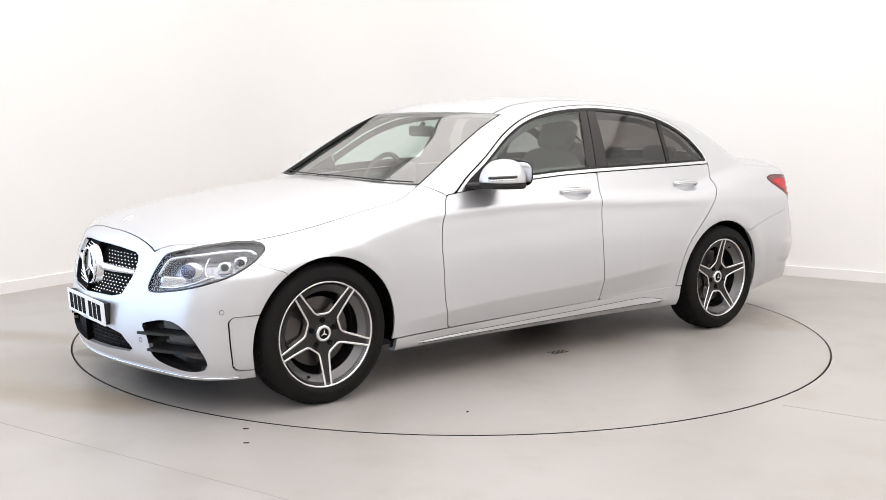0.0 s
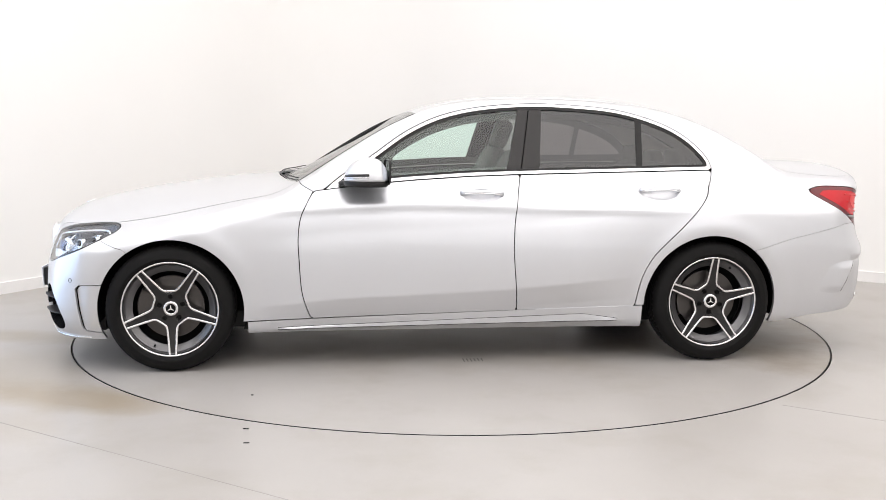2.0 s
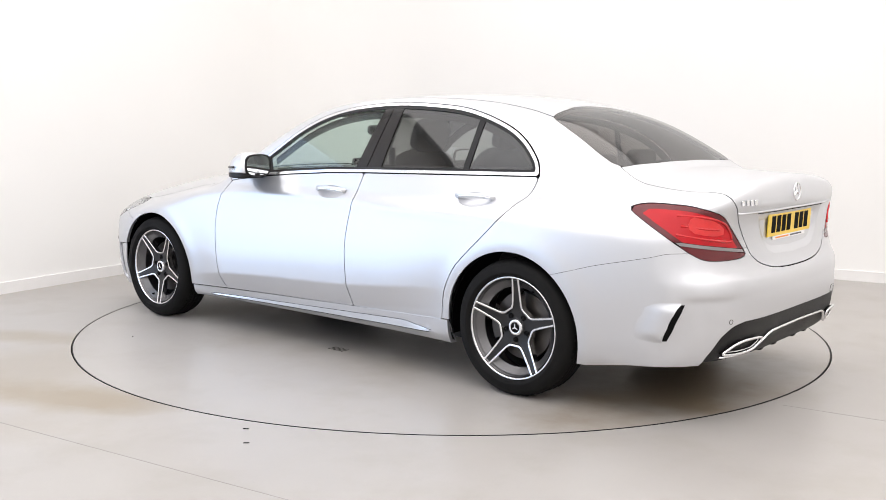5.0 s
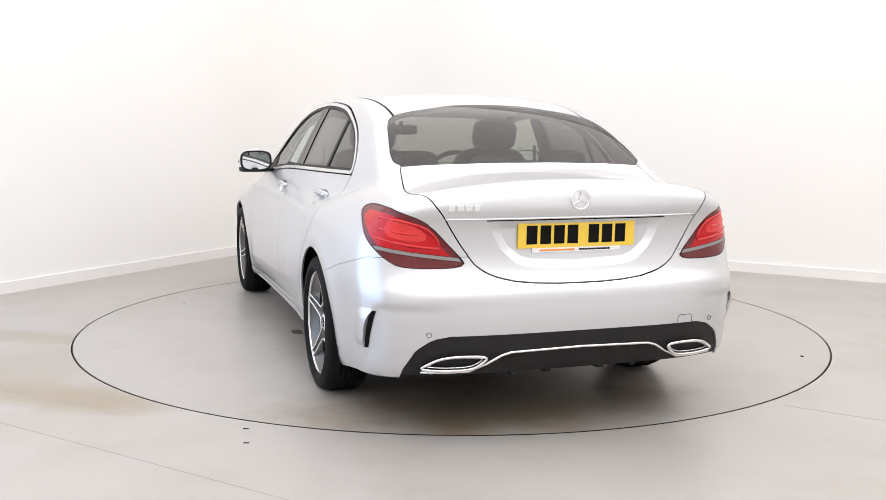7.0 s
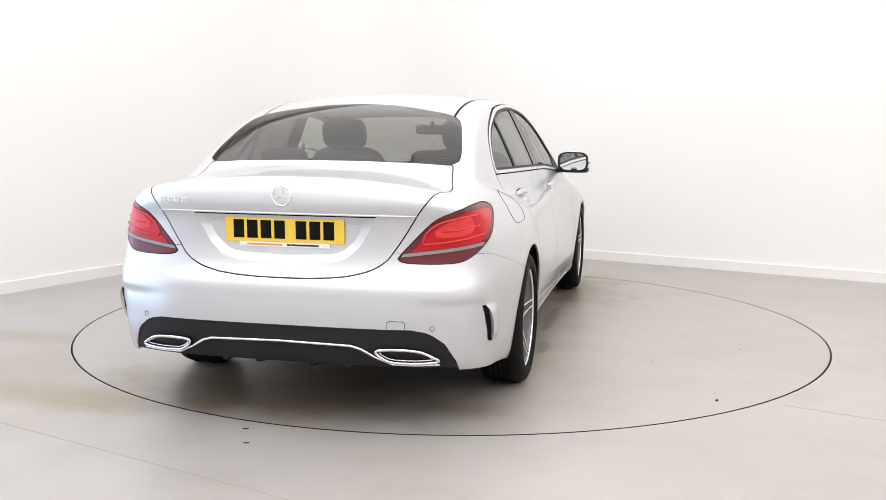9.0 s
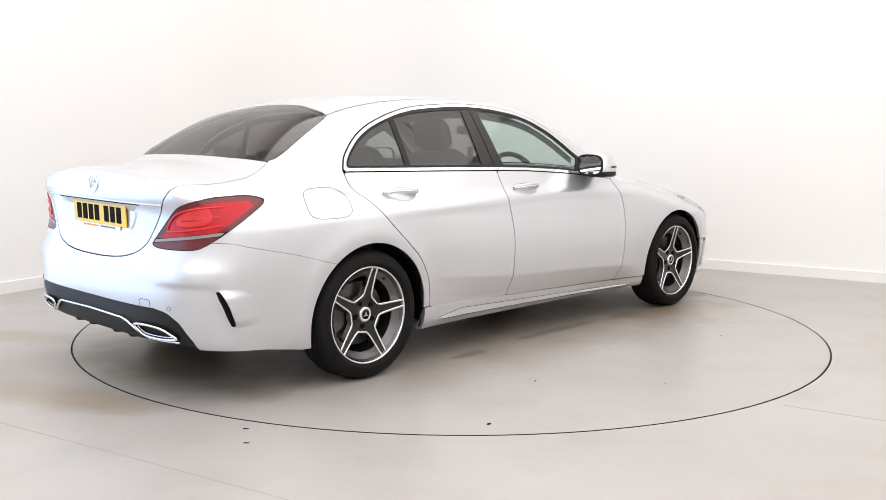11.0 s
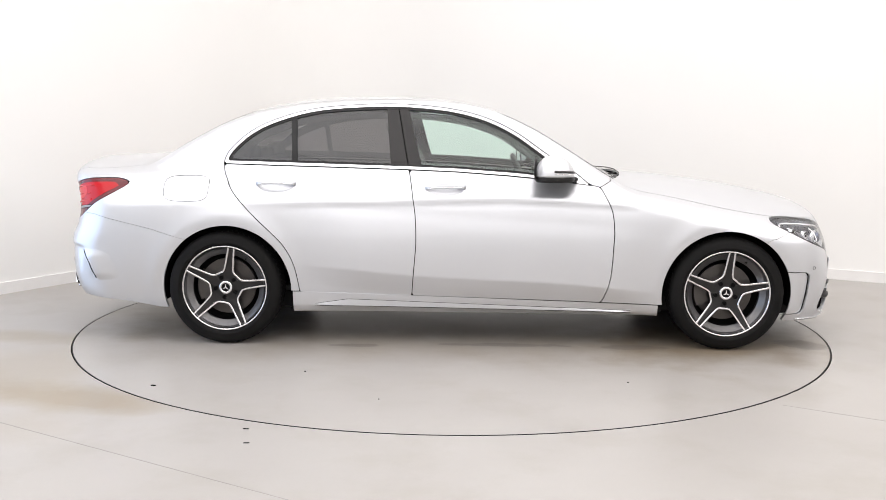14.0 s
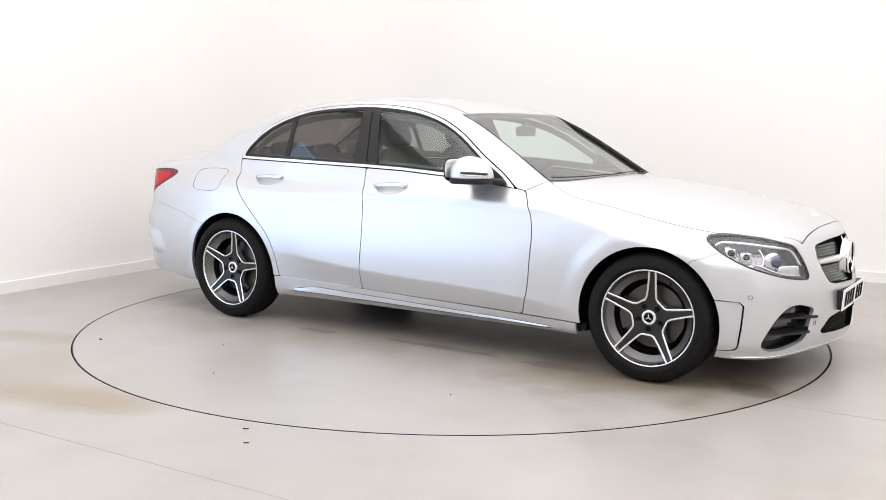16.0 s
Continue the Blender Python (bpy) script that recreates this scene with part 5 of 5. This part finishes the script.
half = [tuple(on_end(y, 0.186, 1, 0.003)) for y in np.linspace(0, 0.45, 10)] + [tuple(at_front(w, z, 0.003)) for w, z in zip(np.linspace(-1.13, -0.70, 16), np.linspace(0.186, 0.176, 16))]
link("splitter", *tube([(x, -y, z) for x, y, z in half[:0:-1]] + half, 0.0028, 8, flat=1.4), SATIN, front_bumper, label="thin silver lip along the lower edge")

# ring lines and discs on the skin
def sensor(p, n, parent):
    d = Vector(n).normalized()
    a = d.orthogonal().normalized()
    b = d.cross(a)
    c = Vector(p) + d * 0.0006
    pts = [c + (a * math.cos(k) + b * math.sin(k)) * 0.010 for k in np.linspace(0, 2 * math.pi, 16, endpoint=False)]
    return link("parking_sensor", *tube(pts, 0.0011, 5, closed=True, upv=d), BLACK, parent)


for w, z in ((-0.750, 0.471), (-1.164, 0.315)):
    p = at_front(w, z)
    n = body_normal(p[None])[0]
    sensor(p, n, front_bumper), sensor(p * (1, -1, 1), n * (1, -1, 1), front_bumper)
for w, z in ((-0.912, 0.486), (-1.231, 0.445)):
    p = at_rear(w, z)
    n = body_normal(p[None])[0]
    sensor(p, n, rear_bumper), sensor(p * (1, -1, 1), n * (1, -1, 1), rear_bumper)

# fuel flap, right side only
pts = []
for a in np.linspace(0, 2 * math.pi, 48, endpoint=False):
    sg = lambda q: math.copysign(abs(q) ** 0.55, q)
    p = on_side(-1.638 + 0.128 * sg(math.cos(a)), 0.884 + 0.070 * sg(math.sin(a)), 0.0002)
    pts.append((p[0], -p[1], p[2]))
link("fuel_flap", *tube(pts, 0.0013, 5, closed=True), DARK, CAR, label="rounded fuel flap joint")
# tow cover
pts = [tuple(on_end(y, z, -1, 0.0003)) for y, z in ((-0.452, 0.442), (-0.452, 0.466), (-0.462, 0.474), (-0.516, 0.474), (-0.526, 0.466), (-0.526, 0.442))]
link("tow_cover", *tube(pts, 0.0012, 5, upv=(1, 0, 0)), DARK, rear_bumper)

# rear corner slits with a soft fin before them
fin_d = lambda P: RZ(P)[:, 0] + np.interp(P[:, 2], [0.36, 0.41, 0.46, 0.505, 0.53], [0.936, 0.947, 0.962, 0.980, 1.000])
slit = cut(SHELL, (lambda P: P[:, 0] + 1.9, -1, 0), (lambda P: RZ(P)[:, 0] + np.interp(P[:, 2], [0.36, 0.41, 0.46, 0.505, 0.53], [0.936, 0.947, 0.962, 0.980, 1.000]), -1, 0))
slit = cut(slit, (lambda P: RZ(P)[:, 0] + np.interp(P[:, 2], [0.36, 0.41, 0.46, 0.508, 0.53], [0.954, 0.972, 0.989, 1.008, 1.016]), 1, 0), (lambda P: np.maximum(0.366 - P[:, 2], P[:, 2] - 0.527), -1, 0))
pair("bumper_slit", finish(slit, 0.0, lift=0.0015), DARK, rear_bumper, "black vertical slit in the bumper corner")

fin = cut(SHELL, (lambda P: P[:, 0] + 1.7, -1, 0), (lambda P: fin_d(P), 1, 0), (lambda P: fin_d(P) - 0.12, -1, 0), (lambda P: np.maximum(0.350 - P[:, 2], P[:, 2] - 0.540), -1, 0))
rise = -0.0006 + 0.016 * step01(1 - fin_d(fin[0]) / 0.12) * step01((fin[0][:, 2] - 0.350) / 0.05) * step01((0.540 - fin[0][:, 2]) / 0.05)
pair("slit_fin", finish((fin[0] + fin[1] * rise[:, None], fin[1], fin[2]), 0.016), PAINT, rear_bumper)

# exhaust trims, silver bar and fins of the diffuser
for s in (1, -1):
    o = [(0.650, 0.309), (0.630, 0.328), (0.585, 0.351), (0.520, 0.360), (0.430, 0.358), (0.408, 0.346), (0.436, 0.319), (0.475, 0.305), (0.570, 0.301)]
    pts = [tuple(on_end(y, z, -1, 0.010) * (1, s, 1)) for y, z in o]
    ex = link("exhaust_trim", *tube(spline(pts, 4, closed=True), 0.0062, 8, closed=True, upv=(1, 0, 0)), CHROME, CAR, label="chrome trapezoid exhaust trim")
    ins = [tuple(on_end(0.525 + (y - 0.525) * 0.88, 0.331 + (z - 0.331) * 0.72, -1, 0.002) * (1, s, 1)) for y, z in o]
    link("exhaust_lip", *tube(spline(ins, 4, closed=True), 0.003, 8, closed=True, upv=(1, 0, 0)), SATIN, ex)
    pin = [(p[0] + 0.028, p[1], p[2]) for p in [tuple(on_end(y, z, -1, 0.0) * (1, s, 1)) for y, z in o]]
    link("exhaust_opening", [tuple(p) for p in pts] + pin, [tuple(range(9, 18))] + [(i, (i + 1) % 9, 9 + (i + 1) % 9, 9 + i) for i in range(9)], DARK, ex, smooth=False)
    pip = lathe([(0.030, -0.0), (0.034, 0.0), (0.034, 0.05)], 20)
    c = on_end(0.50, 0.332, -1, -0.02) * (1, s, 1)
    link("exhaust_pipe", [(c[0] + b, c[1] + a * 1.4, c[2] + d * 0.55) for a, b, d in pip[0]], pip[1], SATIN, ex)
bar = [(0.655, 0.292), (0.56, 0.290), (0.470, 0.293), (0.40, 0.325), (0.345, 0.357), (0.305, 0.368), (0.0, 0.374)]
bar = bar + [(-y, z) for y, z in bar[-2::-1]]
link("diffuser_bar", *tube([tuple(on_end(y, z, -1, 0.004)) for y, z in bar], 0.0085, 8, flat=0.7, upv=(1, 0, 0)), SATIN, CAR, label="silver bar across the diffuser")
for y in (-0.27, -0.12, 0.12, 0.27):
    x = skin_x(abs(y), 0.30, -1)
    vs, fs = prism([(x + 0.02, 0.36), (x - 0.012, 0.34), (x + 0.03, 0.262), (x + 0.10, 0.255), (x + 0.10, 0.36)], y - 0.012, y + 0.012, lambda u, v, h: (u, h, v))
    link("diffuser_fin", vs, fs, BLACK, CAR, smooth=False)
vs, fs = prism([(-2.33, 0.31), (-2.28, 0.275), (-1.9, 0.24), (-1.9, 0.31)], -0.46, 0.46, lambda u, v, h: (u, h, v))
link("diffuser_floor", vs, fs, BLACK, CAR, smooth=False)

# chrome strip over the plate, model badge, number plates
pts = [tuple(on_end(y, 0.894, -1, 0.0015)) for y in np.linspace(-0.56, 0.56, 21)]
link("lid_strip", *tube(pts, 0.0045, 6, flat=1.5), PAINT, lid)
# black bar laid on the lid as the shadow below the strip
pts = [tuple(on_end(y, 0.8875, -1, 0.0005)) for y in np.linspace(-0.395, 0.395, 15)]
link("lid_shadow_line", *tube(pts, 0.003, 6), DARK, lid)
for y0, w in ((0.553, 0.026), (0.518, 0.026), (0.485, 0.026), (0.452, 0.026)):
    p = on_end(y0 - w / 2, 0.938, -1, 0.001)
    part("model_badge", box_bm((0.004, w, 0.024), p, 0.0015), CHROME, lid, label="small chrome badge")


def number_plate(name, centre, tilt, facing, mat, w, h, parent, dealer):
    m = Matrix.Translation(centre) @ Matrix.Rotation(facing, 4, "Z") @ Matrix.Rotation(tilt, 4, "Y")
    # plate's own space: x out, y across, z up
    bm = box_bm((0.006, w, h), (0, 0, 0), 0.002)
    bm.transform(m)
    p = part(name, bm, mat, parent, label=("yellow" if mat == YELLOW else "white") + " number plate with plain dark bars")
    cw, ch = 0.047, h * 0.70
    xs = [-0.212, -0.152, -0.092, -0.032, 0.062, 0.122, 0.182]
    for y in xs:
        b = box_bm((0.0012, cw, ch), (0.0034, y + 0.012, 0.0), 0.0004)
        b.transform(m)
        part("plate_bar", b, DARK, p)
    if dealer:
        b = box_bm((0.004, w * 0.76, 0.020), (0.0005, 0, -h / 2 - 0.008), 0.001)
        b.transform(m)
        d = part("plate_strip", b, WHITEP, p, label="white strip with orange and dark bars")
        for y0, y1, mt in ((-0.165, -0.01, ORANGE), (0.01, 0.15, GLOSS)):
            b = box_bm((0.001, y1 - y0, 0.007), (0.0029, (y0 + y1) / 2, -h / 2 - 0.009))
            b.transform(m)
            part("print_bar", b, mt, d)
    return p


number_plate("rear_number_plate", (skin_x(0, 0.825, -1) + 0.006, 0.0, 0.825), radians(2), math.pi, YELLOW, 0.520, 0.108, CAR, True)
b = box_bm((0.03, 0.50, 0.10), (skin_x(0, 0.40, 1) - 0.018, 0, 0.40), 0.008)
part("plate_carrier", b, BLACK, CAR, smooth=True)
number_plate("front_number_plate", (skin_x(0, 0.40, 1) + 0.002, 0.0, 0.40), radians(4), 0.0, WHITEP, 0.520, 0.108, CAR, False)


# ---- cabin ----
link("cabin_floor", *prism([(1.0, 0.70), (-1.75, 0.66), (-1.75, -0.66), (1.0, -0.70)], 0.28, 0.31, lambda u, v, h: (u, v, h)), CARPET, CAR, smooth=False)
roofin = cut(SHELL, (ROOFP, -1, 0.0), (WSCREEN, 1, 0.003), (rscreen_f, 1, 0.003))
link("headliner", *tidy(*finish((roofin[0] - roofin[1] * 0.03, roofin[1], roofin[2]), 0.0, both=True)), HEADLINER, CAR, label="light grey cloth headliner")
# inner faces of doors and pillars
inn = cut(SHELL, (side_only, -1, 0), (lambda P: np.maximum(P[:, 0] - 0.95, -1.75 - P[:, 0]), -1, 0), (above(0.32), -1, 0), (win_poly, 1, -0.012), (upto, 1, -0.01))
inn = clip(inn, WSCREEN, 1, 0.0)
inn = clip(inn, rscreen_f, 1, 0.0)
low_in = clip(inn, lambda P: P[:, 2] - belt_z(P[:, 0]), -1, 0)
low_in = clip(low_in, lambda P: P[:, 0] + 1.02, 1, 0)
up_in = clip(inn, lambda P: P[:, 2] - belt_z(P[:, 0]), 1, 0)
pair("door_card", finish((low_in[0] - low_in[1] * 0.055, low_in[1], low_in[2]), 0.0), TRIM, CAR, "dark grey door trim")
pair("pillar_trim", finish((up_in[0] - up_in[1] * 0.03, up_in[1], up_in[2]), 0.0), HEADLINER, CAR, "light grey pillar trim")
link("dashboard", *join(blob((0.56, 0, 0.80), (0.46, 1.32, 0.24), 0.35, 24, 12), blob((0.68, 0, 0.89), (0.30, 1.26, 0.09), 0.4, 24, 10)), TRIM, CAR, label="dark dashboard")
link("screen", *blob((0.38, 0.0, 0.975), (0.02, 0.25, 0.13), 0.2), GLOSS, CAR, label="dark centre display")
link("centre_console", *blob((0.02, 0, 0.55), (1.0, 0.22, 0.40), 0.35), TRIM, CAR)
rim_c = Vector((0.30, -0.37, 0.90))
rimp = [rim_c + Matrix.Rotation(radians(-24), 3, "Y") @ Vector((0, 0.185 * math.cos(a), 0.185 * math.sin(a))) for a in np.linspace(0, 2 * math.pi, 36, endpoint=False)]
sw = link("steering_wheel", *tube(rimp, 0.016, 10, closed=True, upv=(1, 0, 0)), LEATHER, CAR, label="dark leather steering wheel")
link("airbag_cover", *blob(rim_c + Vector((0.02, 0, 0)), (0.06, 0.17, 0.13), 0.6, rot=Matrix.Rotation(radians(-24), 3, "Y")), TRIM, sw)
for a in (0, math.pi, -math.pi / 2):
    e = rim_c + Matrix.Rotation(radians(-24), 3, "Y") @ Vector((0, 0.178 * math.cos(a), 0.178 * math.sin(a)))
    link("wheel_spoke", *tube([rim_c, e], 0.014, 8), SATIN, sw)
link("rear_view_mirror", *blob((0.255, 0.0, 1.215), (0.03, 0.23, 0.062), 0.4), TRIM, CAR)
link("mirror_stalk", *tube([(0.265, 0, 1.225), (0.24, 0, 1.265)], 0.014, 8), BLACK, CAR)
for s in (1, -1):
    y = 0.37 * s
    tilt = Matrix.Rotation(radians(-20), 3, "Y")
    base = link("front_seat", *blob((0.0, y, 0.47), (0.55, 0.52, 0.22), 0.45), LEATHER, CAR, label="dark grey leather front seat")
    link("backrest", *blob((-0.34, y, 0.80), (0.15, 0.50, 0.66), 0.5, 20, 14, rot=tilt), LEATHER, base)
    link("headrest", *blob((-0.475, y, 1.195), (0.095, 0.27, 0.185), 0.55, rot=tilt), LEATHER, base)
    for q in (-0.06, 0.06):
        link("headrest_post", *tube([(-0.43, y + q, 1.06), (-0.465, y + q, 1.15)], 0.006, 6), SATIN, base)
    link("seat_belt", *tube([(-0.44, 0.645 * s, 1.13), (-0.46, 0.66 * s, 0.60)], 0.004, 4, flat=6.0, upv=(0, 1, 0)), TRIM, CAR)
rear = link("rear_seat", *blob((-0.90, 0, 0.47), (0.55, 1.26, 0.24), 0.35, 24, 10), LEATHER, CAR, label="dark grey leather rear bench")
link("backrest", *blob((-1.26, 0, 0.75), (0.16, 1.26, 0.60), 0.35, 24, 12, rot=Matrix.Rotation(radians(-22), 3, "Y")), LEATHER, rear)
for y in (-0.40, 0, 0.40):
    link("headrest", *blob((-1.36, y, 1.065 if y else 1.045), (0.09, 0.25 if y else 0.20, 0.13), 0.55), LEATHER, rear)
link("parcel_shelf", *prism([(-1.30, 0.62), (-1.78, 0.56), (-1.78, -0.56), (-1.30, -0.62)], 1.005, 1.02, lambda u, v, h: (u, v, h)), TRIM, CAR, smooth=False)
link("front_bulkhead", *prism([(0.95, 0.30), (0.95, 0.86), (0.92, 0.86), (0.92, 0.30)], -0.55, 0.55, lambda u, v, h: (u, h, v)), DARK, CAR, smooth=False)


# ---- small marks on the floor ----
CHIPS = [(-1.405, -1.572, 0.012), (-0.719, -1.271, 0.006), (1.128, 1.569, 0.006), (-0.3, -1.75, 0.004), (0.9, -1.4, 0.005)]
JOINTS = [((-3.2, -1.36), (0.0, -3.29)), ((1.52, -1.77), (3.6, -3.05))]
JOINT = plain("joint_grey", (0.31, 0.295, 0.275), 0.7)
for x, y in ((-0.845, -2.201), (-0.806, -2.380)):
    s = part("floor_slot", box_bm((0.024, 0.006, 0.003), (x, y, 0.0016), 0.001), DARK, None)
    tagged(s, "small dark slot set in the grey floor", "floor slot", group="slots in the floor")
for i, (x, y, s) in enumerate(CHIPS):
    bm = bmesh.new()
    r = random.Random(i)
    pts = [(x + s * r.uniform(0.6, 1.3) * math.cos(a), y + s * 0.6 * r.uniform(0.6, 1.3) * math.sin(a)) for a in np.linspace(0, 2 * math.pi, 7, endpoint=False)]
    link("paint_chip", *prism(pts, 0.0004, 0.004, lambda u, v, h: (u, v, h)), DARK, TABLE_OB, smooth=False)
for a, b in JOINTS:
    a, b = Vector(a), Vector(b)
    n = Vector((-(b - a).y, (b - a).x)).normalized() * 0.0018
    o = [tuple(a + n), tuple(b + n), tuple(b - n), tuple(a - n)]
    tagged(link("floor_joint", *prism(o, -0.001, 0.0008, lambda u, v, h: (u, v, h)), JOINT, smooth=False), "hairline joint in the grey screed", "floor joint", kind="structure")


def motions():
    rows_t = [(t, pose(0, 0, 0, 0, 0, a)) for t, a in TURN]
    rows_c = [(t, pose(0, 0, 0, 0, 0, a) @ pose(CAR_OFF[0], CAR_OFF[1], 0)) for t, a in TURN]
    walk(TABLE_OB, rows_t)
    walk(CAR, rows_c)


motions()
